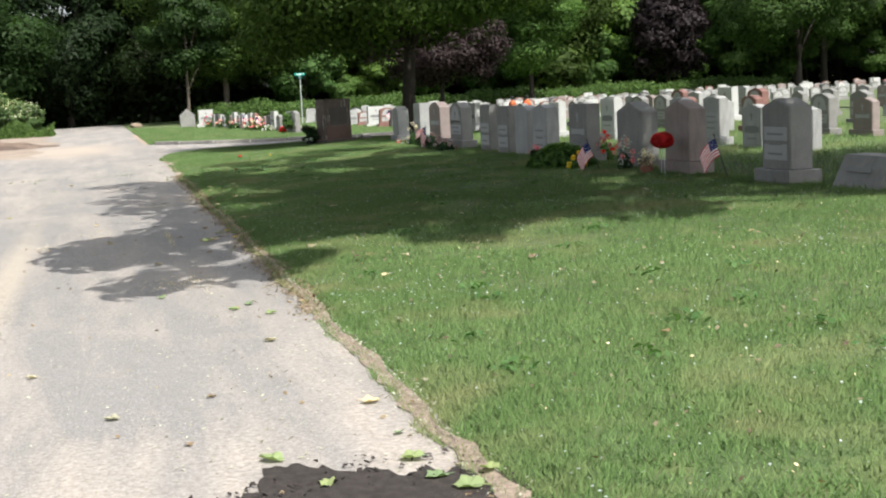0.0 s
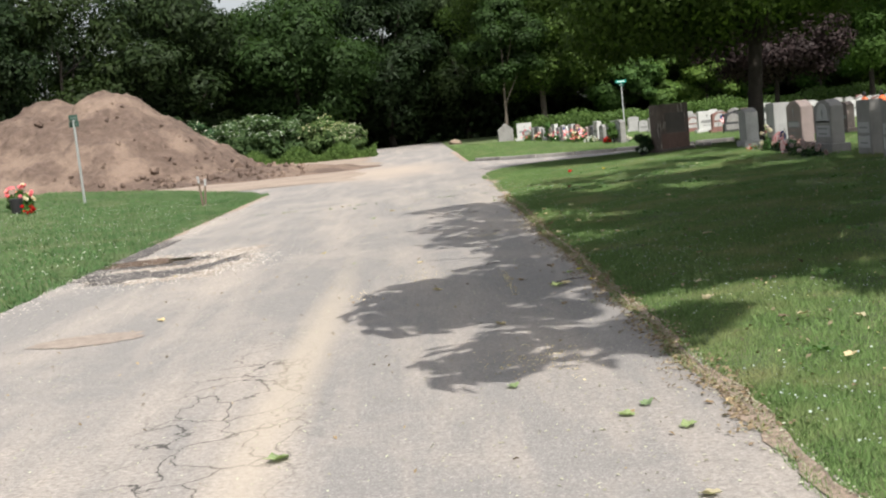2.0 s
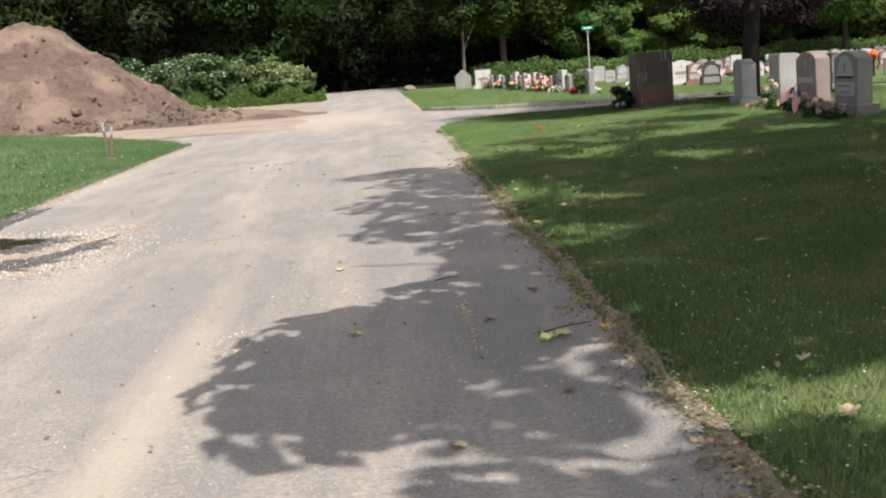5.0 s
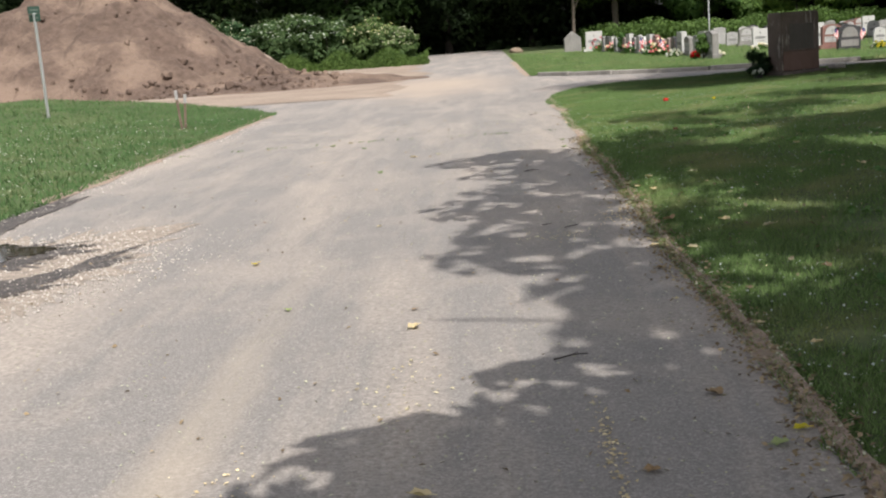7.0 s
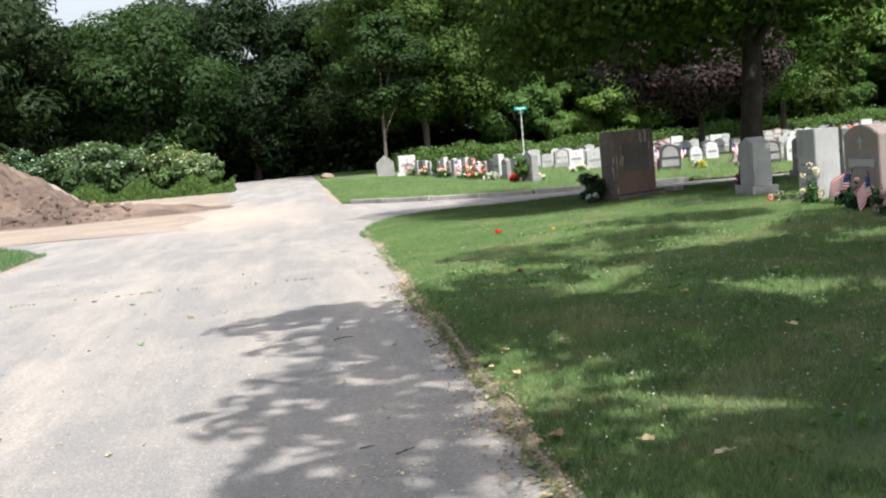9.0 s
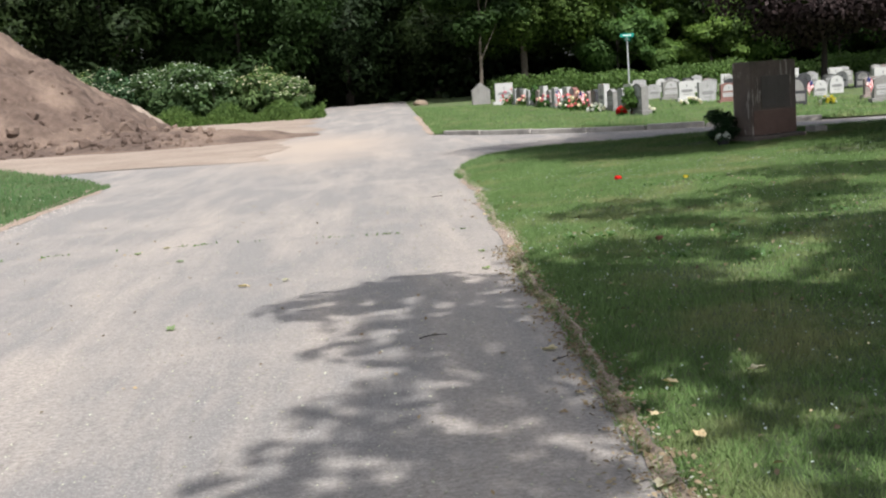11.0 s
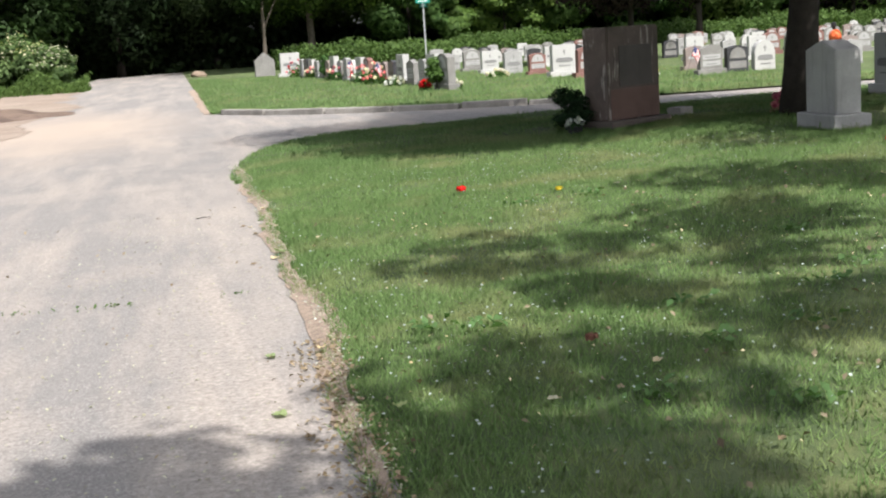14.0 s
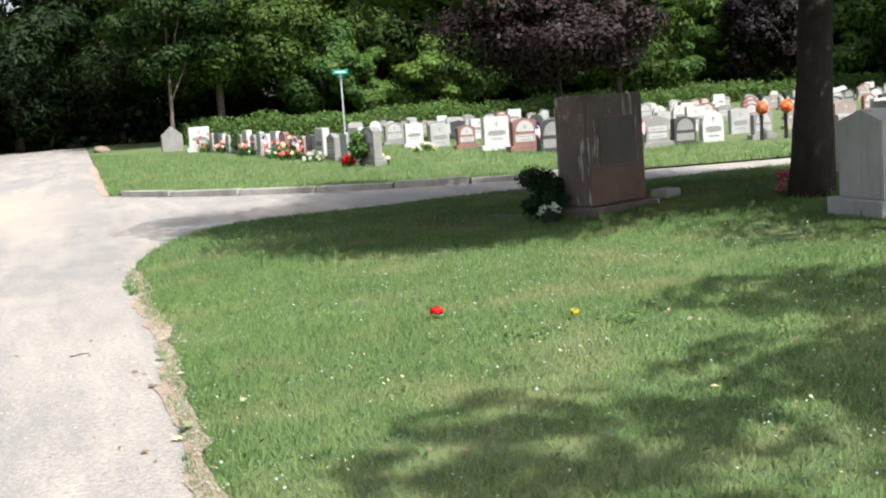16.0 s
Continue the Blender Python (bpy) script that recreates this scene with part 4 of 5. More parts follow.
for x, y, tall in [(7.85, 45.9, 0.85), (7.1, 63.0, 0.9)]:
    bush = thing("young_conifer", x, y, lawn_height(x, y), 0, "small bright green evergreen before a headstone", "shrub")
    at, nrm, soft = crown_points((0.3, 0.3, tall / 2), 18, 900, 0.5, 0.3, 0.0, 0.6)
    leaf_mesh("foliage", at + np.array([0, 0, tall / 2]), nrm, 0.05, LEAF_BRIGHT, bush)
    bm = bmesh.new()
    tube(bm, [Vector((0, 0, -0.05)), Vector((0, 0, tall * 0.6))], [0.03, 0.01], 6)
    part("stem", bm, BARK, bush)
for x, y, t in [(6.9, 50.9, 20), (6.8, 49.2, 60), (11.6, 44.4, 30), (13.5, 42.9, 10), (7.0, 57.5, 20), (12.9, 44.3, 200)]:
    flag_on_stick(x, y, lawn_height(x, y), t, 20, 0.8)
for x in (16.75, 17.4):
    stand = thing("flower_stand", x, 42.7, lawn_height(x, 42.7), 0, "orange artificial flowers on a dark iron stand", "flower stand", "orange flower stands")
    bm = bmesh.new()
    tube(bm, [Vector((0, 0, -0.05)), Vector((0, 0, 0.6)), Vector((0.01, 0, 0.98))], [0.06, 0.05, 0.03], 8)
    part("post", bm, BLACKPLASTIC, stand)
    bm = bmesh.new()
    tube(bm, [Vector((0, 0, 0.93)), Vector((0, 0, 1.0)), Vector((0, 0, 1.08)), Vector((0, 0, 1.1))], [0.03, 0.07, 0.06, 0.02], 9)
    part("finial", bm, BLACKPLASTIC, stand)
    d = unit(420)
    leaf_mesh("bloom", d * np.array([0.15, 0.12, 0.16]) * rng.uniform(0.5, 1, (420, 1)) + np.array([0, -0.05, 0.75]), d, 0.05, PETAL_ORANGE, stand)

# ---- kerb of the side lane ----
kerb = thing("kerb", 0, 0, 0, 0, "worn granite kerb stones along the far lawn", "kerb", kind="structure")
x = 2.2
while x < 9.2:
    length = 1.35 + 0.25 * math.sin(x * 5)
    nx = x + length * 0.78
    y0, y1 = kerb_line(x), kerb_line(nx)
    bm = bmesh.new()
    span = math.hypot(nx - x, y1 - y0)
    box(bm, 0, 0, 0.02, span - 0.04, 0.17, 0.2, 0.02)
    stone = part("kerb_stone", bm, KERB, kerb)
    stone.matrix_basis = pose((x + nx) / 2, (y0 + y1) / 2, 0.0 + 0.015 * math.sin(x * 3), 0, rnd.uniform(-0.6, 0.6), math.degrees(math.atan2(y1 - y0, nx - x)))
    x = nx

# ---- signs, stake ----


# lettering darkened to go with a blade coloured as its unlit side
UNLIT_LETTERING = plain("unlit_sign_lettering", (0.12, 0.15, 0.135), 0.6)


def street_sign(x, y, z, tall, turn, lean, label, wide=0.62, paint=None):
    ob = thing("street_sign", x, y, z, turn, label, "street sign")
    ob.matrix_basis = pose(x, y, z, 0, lean, turn)
    bm = bmesh.new()
    box(bm, 0, 0, tall / 2 - 0.1, 0.06, 0.035, tall + 0.2, 0.006)
    box(bm, 0, 0.02, tall / 2 - 0.1, 0.025, 0.03, tall + 0.18)
    part("post", bm, STEEL, ob)
    for k, (dz, ang) in enumerate(((0.09, 0), (-0.08, 90))):
        bm = bmesh.new()
        box(bm, 0, 0, 0, wide, 0.012, 0.16, 0.004)
        blade = part("blade", bm, paint or SIGN_GREEN, ob, "green street name blade")
        blade.matrix_basis = pose(0, 0, tall + dz, 0, 0, ang)
        bm = bmesh.new()
        box(bm, 0, 0, 0, 0.66 * wide, 0.018, 0.035)
        part("lettering", bm, SIGN_WHITE if paint is None else UNLIT_LETTERING, blade)
    bm = bmesh.new()
    box(bm, 0, 0, tall, 0.08, 0.06, 0.05, 0.008)
    part("bracket", bm, STEEL, ob)
    return ob


street_sign(11.17, 63.0, 0.12, 2.62, 12, 0, "green street name sign on a steel post among graves")
# this sign's unlit side is put into a darker green paint
street_sign(-9.15, 31.1, 0.25, 2.3, 64, -1.0, "small green sign coloured dark as unlit, on a leaning steel post", 0.34, plain("unlit_sign_green", (0.035, 0.075, 0.058), 0.55))
stake = thing("wooden_stake", -5.2, 27.1, 0.06, 15, "pair of weathered wooden stakes with white tops", "stake")
for dx, lean, tall in ((0, -4, 0.74), (0.06, 5, 0.66)):
    bm = bmesh.new()
    box(bm, 0, 0, tall / 2 - 0.1, 0.05, 0.045, tall + 0.2, 0.004)
    post = part("post", bm, WOOD, stake)
    post.matrix_basis = pose(dx, 0.03 * (dx > 0), 0, 0, lean, 0)
    bm = bmesh.new()
    box(bm, 0, 0, tall - 0.08, 0.056, 0.051, 0.17, 0.004)
    part("painted_top", bm, TAPE, post, "white painted stake top")
bunch(-9.9, 28.0, 0.3, [PETAL_PINK, PETAL_WHITE, PETAL_PINK], "bright pink and white flowers in a planter", 420, 0.35, 0.6, FERN, 0.04, TERRACOTTA)
bunch(-9.5, 27.2, 0.27, [PETAL_RED], "reddish flowers low on the grass", 160, 0.2, 0.25, FERN, 0.03)
pot = thing("planter", -9.85, 27.6, 0.28, 0, "tall dark planter with flowers on the grass", "planter")
bm = bmesh.new()
tube(bm, [Vector((0, 0, -0.03)), Vector((0, 0, 0.4)), Vector((0, 0, 0.42))], [0.12, 0.17, 0.15], 14)
part("body", bm, BLACKPLASTIC, pot)

# ---- soil heap ----


def heap_height(x, y):
    best = -1.0
    for cx, cy, top, slope in ((-14.2, 54.2, 4.95, 0.67), (-17.0, 54.5, 4.75, 0.6), (-21.5, 55.0, 3.6, 0.52), (-12.0, 53.2, 2.2, 0.55)):
        d = math.hypot(x - cx, y - cy)
        best = max(best, top - slope * math.sqrt(d * d + 0.5) + 0.35 * noise.noise((x * 0.35, y * 0.35, cx)))
    best += 0.3 * noise.noise((x * 0.9, y * 0.9, 2)) + 0.22 * noise.noise((x * 2.3, y * 2.3, 5)) + 0.08 * noise.noise((x * 6, y * 6, 1))
    tail = 0.5 * math.exp(-((x + 7.4) / 3.4) ** 2 - ((y - 48.9) / 2.4) ** 2) + 0.16 * math.exp(-((x + 3.9) / 2) ** 2 - ((y - 49.8) / 1.8) ** 2)
    return max(best, tail + 0.12 * noise.noise((x * 1.4, y * 1.4, 8)) * tail * 4 - 0.06, -0.06)


heap = sheet("soil_mound", lambda y, u: (-36 + 35 * u, y), 180, steps(43, 66, 120), heap_height, SOIL)
tagged(heap, "big loose heap of brown soil with clods", "soil heap")
tan_heap = sheet("sand_mound", lambda y, u: (-12.6 + 5.5 * u, y), 40, steps(58, 63, 36), lambda x, y: max(-0.06, 2.3 - 0.85 * math.sqrt((x + 10.5) ** 2 + (y - 60.5) ** 2 + 0.7) + 0.2 * noise.noise((x * 1.3, y * 1.3, 0)) + 0.07 * noise.noise((x * 4, y * 4, 0))), SAND)
tagged(tan_heap, "small heap of pale tan sand behind the soil", "sand heap")
clods = bmesh.new()
r2 = random.Random(4)
for i in range(620):
    x, y = -4.5 - abs(r2.gauss(0, 8)), r2.uniform(46, 53)
    if heap_height(x, y) > 0.7 and r2.random() < 0.8:
        continue
    s = r2.uniform(0.03, 0.13) * (1 if r2.random() < 0.9 else 1.8)
    made = bmesh.ops.create_icosphere(clods, subdivisions=1, radius=s, matrix=pose(x, y, max(0, heap_height(x, y)) + s * 0.3, r2.uniform(0, 90), 0, r2.uniform(0, 360)))
    for v in made["verts"]:
        v.co += Vector((r2.uniform(-1, 1), r2.uniform(-1, 1), r2.uniform(-1, 1))) * s * 0.25
tagged(part("soil_clods", clods, SOIL), "loose clods of brown soil round the heap", "soil clods", kind="stuff")

# ---- shrubs by the wood, hedge, boulder ----
for i, (x, y, r, tall) in enumerate([(-4.3, 74.5, 1.3, 2.0), (-6.0, 75.5, 1.7, 2.8), (-8.6, 76.0, 2.0, 3.2), (-11.2, 77.0, 2.0, 3.5), (-13.8, 78.0, 2.0, 3.3), (-16.4, 79.0, 2.0, 3.0), (-19.5, 79.0, 2.2, 3.0)]):
    ob = thing("flowering_shrub", x, y, -0.05, 0, "rounded green shrub with creamy blossom at the wood", "shrub", "flowering shrubs")
    at, nrm, soft = crown_points((r, r, tall / 2), 44, 6500, 0.34, 0.4, 0.8)
    leaf_mesh("foliage", at + np.array([0, 0, tall / 2]), nrm, 0.1, LEAF_BUSH, ob, soft=soft)
    top = at[:, 2] > 0.05 * tall
    pick = rng.choice(np.flatnonzero(top), 520)
    leaf_mesh("blossom", at[pick] * 1.04 + np.array([0, 0, tall / 2 + 0.05]), nrm[pick] + np.array([0, 0, 1]), 0.075, BLOSSOM, ob)
    bm = bmesh.new()
    for k in range(4):
        tube(bm, *limb((0, 0, -0.05), (0.5 * r * math.cos(k * 1.6), 0.5 * r * math.sin(k * 1.6), tall * 0.6), 0.05, 0.015, 0.1))
    part("stems", bm, BARK, ob)
n = 22000
px = rng.uniform(-26, -2.6, n)
py = 72.6 + 0.18 * (-2.6 - px) + rng.normal(size=n) * 1.2
tall_grass = leaf_mesh("tall_grass", np.stack([px, py, rng.random(n) ** 2 * (0.7 + 0.35 * np.sin(px * 2.3))], 1), unit(n) * np.array([1, 1, 0.3]), 0.12, LEAF_HEDGE, None, 0.25)
tagged(tall_grass, "rank tall grass along the shrubs", "grass", kind="stuff")
n = 40000
px = rng.uniform(7, 60, n)
py = 88 + 0.12 * (px - 10) + rng.normal(size=n) * 1.1
pz = rng.random(n) ** 0.8 * (1.25 + 0.12 * np.sin(px * 1.7) + 0.15 * np.sin(px * 0.6 + 1)) * rng.uniform(0.7, 1.15, n)
hedge = leaf_mesh("hedge", np.stack([px, py, pz], 1), unit(n) + np.array([0, -0.5, 0.8]), 0.1, LEAF_HEDGE)
tagged(hedge, "low bright green brush behind the graves", "hedge", kind="stuff")
boulder = thing("boulder", 2.6, 84.0, 0, 0, "rounded tan boulder at the lane's end", "boulder")
bm = bmesh.new()
bmesh.ops.create_icosphere(bm, subdivisions=3, radius=0.5)
for v in bm.verts:
    v.co *= 1 + 0.25 * noise.noise(v.co * 2.2)
    v.co.z = v.co.z * 0.75 + 0.25
    v.co.x *= 1.5
    v.co *= 0.6
part("rock", bm, ROCK, boulder, smooth=True)

# ---- puddle and gravel ----


def blot(name, cx, cy, rx, ry, z, mat, seed, ragged=0.35, n=300, turn=0.0):
    verts = [(cx, cy, z)]
    for k in range(n):
        a = k * math.tau / n
        r = 1 + ragged * noise.noise((2 * math.cos(a), 2 * math.sin(a), seed)) + 0.4 * ragged * noise.noise((7 * math.cos(a), 7 * math.sin(a), seed)) + 0.45 * ragged * noise.noise((19 * math.cos(a), 19 * math.sin(a), seed)) + 0.25 * ragged * noise.noise((47 * math.cos(a), 47 * math.sin(a), seed))
        px, py = rx * r * math.cos(a), ry * r * math.sin(a)
        verts.append((cx + px * math.cos(turn) - py * math.sin(turn), cy + px * math.sin(turn) + py * math.cos(turn), z))
    return link(name, verts, [(0, 1 + k, 1 + (k + 1) % n) for k in range(n)], mat)


def build_wet(tree, shader):
    fine, mid = noise_of(tree, 45, 4, 0.75), noise_of(tree, 7, 5, 0.7)
    col = ramp(tree, mid, (0.35, (0.03, 0.027, 0.027)), (0.7, (0.1, 0.088, 0.08)))
    col = blend(tree, ramp(tree, fine, (0.56, (0, 0, 0)), (0.64, (0.8, 0.8, 0.8))), col, (0.3, 0.275, 0.25))
    tree.links.new(col, shader.inputs["Base Color"])
    relief(tree, shader, fine, 0.8, 0.012)


WET = material("wet_broken_asphalt", build_wet, 0.55, 0.0, 0.4)
WATER = plain("puddle_water", (0.05, 0.04, 0.03), 0.04, vary=0.2, scale=3, spec=0.6, bump=0.0)
GRIT = plain("pale_grit", (0.5, 0.465, 0.425), 0.95, vary=0.55, scale=30, bump=1.0)
COARSE = plain("broken_asphalt", (0.3, 0.258, 0.22), 0.95, vary=0.45, scale=14, bump=1.0)
tagged(blot("gravel_patch", -3.0, 12.9, 0.95, 1.7, 0.004, COARSE, 1.0, 0.55), "pale sandy gravel round a pothole", "gravel", kind="structure")
tagged(blot("wet_patch", -3.5, 13.5, 0.85, 0.62, 0.008, WET, 5.0, 0.7), "dark wet broken asphalt round a puddle", "wet asphalt", kind="structure")
tagged(blot("wet_patch", -3.3, 12.1, 0.85, 0.45, 0.0085, WET, 8.0, 0.9), "dark wet hollow in broken asphalt", "wet asphalt", kind="structure")
tagged(blot("wet_patch", -2.45, 12.75, 0.16, 0.75, 0.009, WET, 11.0, 0.9, turn=-0.25), "dark wet crack rim in broken asphalt", "wet asphalt", kind="structure")
tagged(blot("puddle", -3.62, 13.7, 0.62, 0.42, 0.0125, WATER, 3.0, 0.5), "shallow muddy puddle of standing water", "puddle", kind="structure")
tagged(blot("puddle_rim", -4.05, 15.0, 0.22, 2.2, 0.007, WET, 13.0, 0.6), "wet mud along the lawn's edge", "mud", kind="structure")
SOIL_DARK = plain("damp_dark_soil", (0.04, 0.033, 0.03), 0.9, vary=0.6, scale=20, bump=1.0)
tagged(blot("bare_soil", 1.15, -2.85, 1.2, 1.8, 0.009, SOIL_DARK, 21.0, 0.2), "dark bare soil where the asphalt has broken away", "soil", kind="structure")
DRIED = plain("dried_brown_silt", (0.255, 0.213, 0.183), 0.95, vary=0.35, scale=10, bump=0.4)
tagged(blot("silt_patch", -2.6, 7.2, 0.45, 0.3, 0.005, DRIED, 31.0, 0.22), "dried brown silt left on the asphalt", "silt", kind="structure")
verts, faces = [], []
for i in range(5600):
    if i % 3 == 0:
        y = r2.uniform(6.5, 29)
        x = left_edge(y) + abs(r2.gauss(0.05, 0.22))
    else:
        a, q = r2.uniform(0, math.tau), r2.gauss(0.8, 0.26)
        x, y = -3.0 + 1.15 * q * math.cos(a), 12.8 + 1.6 * q * math.sin(a)
    s = r2.uniform(0.004, 0.011) * r2.uniform(0.6, 1.4)
    turn = r2.uniform(0, math.tau)
    k = len(verts)
    for c in range(4):
        verts.append((x + s * r2.uniform(0.7, 1.3) * math.cos(turn + c * math.pi / 2), y + s * r2.uniform(0.7, 1.3) * math.sin(turn + c * math.pi / 2), 0.004))
    verts.append((x + r2.uniform(-0.3, 0.3) * s, y + r2.uniform(-0.3, 0.3) * s, 0.006 + s * r2.uniform(0.6, 1.1)))
    faces += [(k + c, k + (c + 1) % 4, k + 4) for c in range(4)]
tagged(link("pebbles", verts, faces, GRIT), "loose pale pebbles round the pothole", "pebbles", kind="stuff")

# ---- litter of the lane's edge ----
EDGE_DIRT = plain("leaf_mould", (0.31, 0.245, 0.195), 0.95, vary=0.5, scale=25, bump=0.9)
verts, faces = [], []
ys = steps(-14, 29.5, 260)
for y in ys:
    e = right_edge(y)
    verts += [(e - 0.02 - 0.05 * noise.noise((0, y * 0.9, 1)) - 0.07 * noise.noise((0, y * 4, 2)), y, 0.006), (e + 0.02, y, 0.014), (e + 0.03 + max(0.0, bare(y)), y, 0.026)]
faces = [(3 * i + k, 3 * i + k + 1, 3 * i + k + 4, 3 * i + k + 3) for i in range(len(ys) - 1) for k in (0, 1)]
tagged(link("dirt_verge", verts, faces, EDGE_DIRT), "strip of brown dirt along the lawn's edge", "dirt verge", kind="structure")


def flat_bits(n, x, y, z, size, mat, name, label, category, tilt=0.35):
    ob = leaf_mesh(name, np.stack([x, y, z], 1), unit(n) * tilt + np.array([0, 0, 1.0]), size, mat)
    return tagged(ob, label, category, kind="stuff")


n = 5000
py = rng.uniform(2.5, 20.5, n)
px = np.array([right_edge(v) + 0.4 * bare(v) for v in py]) - 0.02 + rng.normal(size=n) * (0.05 + 0.05 * np.sin(py * 2.1) ** 2)
flat_bits(n, px, py, np.where(px > np.array([right_edge(v) for v in py]) + 0.03, 0.034, 0.014), 0.013, DEAD, "leaf_litter", "brown leaf litter along the shaded verge", "leaf litter", 0.6)
n = 5200
py = rng.uniform(-8, 30, n)
px = np.array([right_edge(v) + 0.5 * bare(v) for v in py]) + 0.01 + rng.normal(size=n) * 0.05
flat_bits(n, px, py, np.where(px > np.array([right_edge(v) for v in py]) + 0.03, 0.032, 0.012), 0.008, CHIP, "leaf_litter", "buff leaf litter along the verge", "leaf litter", 0.5)
n = 9500
flat_bits(n, rng.uniform(-4, 1.7, n), rng.uniform(-6, 26, n), np.full(n, 0.005), 0.007, CHIP, "pale_chips", "pale chips and petals strewn on the asphalt", "litter")
n = 2200
px = rng.normal(size=n) * 0.5 + 0.9
flat_bits(n, px, rng.uniform(-6, 26, n), np.full(n, 0.005), 0.009, CHIP, "pale_chips", "pale chips and petals strewn on the asphalt", "litter")
n = 500
flat_bits(n, rng.uniform(-3.5, 1.7, n), rng.uniform(-6, 26, n), np.full(n, 0.008), 0.014, DEAD, "leaf_scraps", "brown leaf scraps strewn on the asphalt", "litter", 0.6)

for cx, cy, sx, sy, n in ((0.89, 8.2, 0.02, 0.45, 160), (0.8, 4.6, 0.16, 0.25, 190), (0.1, 9.3, 0.14, 0.3, 70), (-0.42, 8.2, 0.1, 0.2, 50), (1.0, 12.9, 0.14, 0.14, 90), (1.5, 13.6, 0.1, 0.25, 120)):
    flat_bits(n, cx + rng.normal(size=n) * sx, cy + rng.normal(size=n) * sy, np.full(n, 0.006), 0.009, CHIP, "pale_chips", "pale chips gathered in a patch on the asphalt", "litter")
for a, b, side in ((17.0, 31.4, 0), (43.2, 62.0, 1)):
    ys = steps(a, b, 90)
    verts = []
    for y in ys:
        e = left_edge(y) if side == 0 else 1.86
        w = 0.14 + 0.1 * noise.noise((4.4, y * 0.9, 1)) + 0.06 * noise.noise((2.2, y * 3.1, 5))
        inward = 1 if side == 0 else -1
        verts += [(e + inward * w, y, 0.009), (e - inward * 0.12, y, 0.02)]
    strip = link("dirt_verge", verts, [(2 * i, 2 * i + 1, 2 * i + 3, 2 * i + 2) for i in range(len(ys) - 1)], EDGE_DIRT)
    tagged(strip, "strip of pale dirt along the lawn's edge", "dirt verge", kind="structure")


def twig(x, y, turn, length):
    ob = thing("twig", x, y, 0.006, turn, "thin dead twig lying on the asphalt", "twig", "fallen twigs")
    bm = bmesh.new()
    main, r = limb((-length / 2, 0, 0.006), (length / 2, 0.03, 0.01), 0.004, 0.002, 0.12 * length, 6, rnd)
    tube(bm, main, r, 6)
    tube(bm, [main[3], main[3] + Vector((0.2 * length, 0.16 * length, 0.004))], [0.0025, 0.0015], 5)
    part("stem", bm, BARK, ob)


for x, y, turn, length in ((1.38, 7.8, 20, 0.34), (0.84, 9.62, 10, 0.16), (1.1, 13.2, 25, 0.12), (0.92, 13.36, -10, 0.07), (0.95, 16.92, 5, 0.16), (1.58, 16.16, 30, 0.12), (1.3, 25.4, 0, 0.12)):
    twig(x, y, turn, length)

# ---- fallen leaves one by one ----


def fallen(mat, label, size):
    bm = bmesh.new()
    n = 18
    rim = []
    for k in range(n):
        a = k * math.tau / n
        r = size * (0.62 + 0.38 * abs(math.cos(2.5 * a)) ** 0.6)
        rim.append(bm.verts.new((r * math.cos(a), 0.8 * r * math.sin(a), 0.012 + 0.28 * r * math.sin(a) ** 2 + 0.1 * size * math.sin(5 * a))))
    mid = bm.verts.new((0, 0, 0.004))
    for k in range(n):
        bm.faces.new((mid, rim[k], rim[(k + 1) % n]))
    ob = thing("fallen_leaf", 0, 0, 0, 0, label, "leaf", "fallen leaves")
    part("blade", bm, mat, ob)
    bm = bmesh.new()
    tube(bm, [Vector((-size * 0.7, 0, 0.012)), Vector((-size * 1.3, 0.02, 0.02))], [0.003, 0.002], 5)
    part("stalk", bm, mat, ob)
    return ob


kinds = [fallen(DEAD, "curled dry brown fallen leaf", 0.075), fallen(CHIP, "curled pale buff fallen leaf", 0.06), fallen(leafy("fresh_leaf", (0.2, 0.27, 0.14), (0.36, 0.43, 0.26), 0.3), "fresh green fallen leaf", 0.065), fallen(PETAL_YELLOW, "small yellow leaf fallen on the ground", 0.055)]
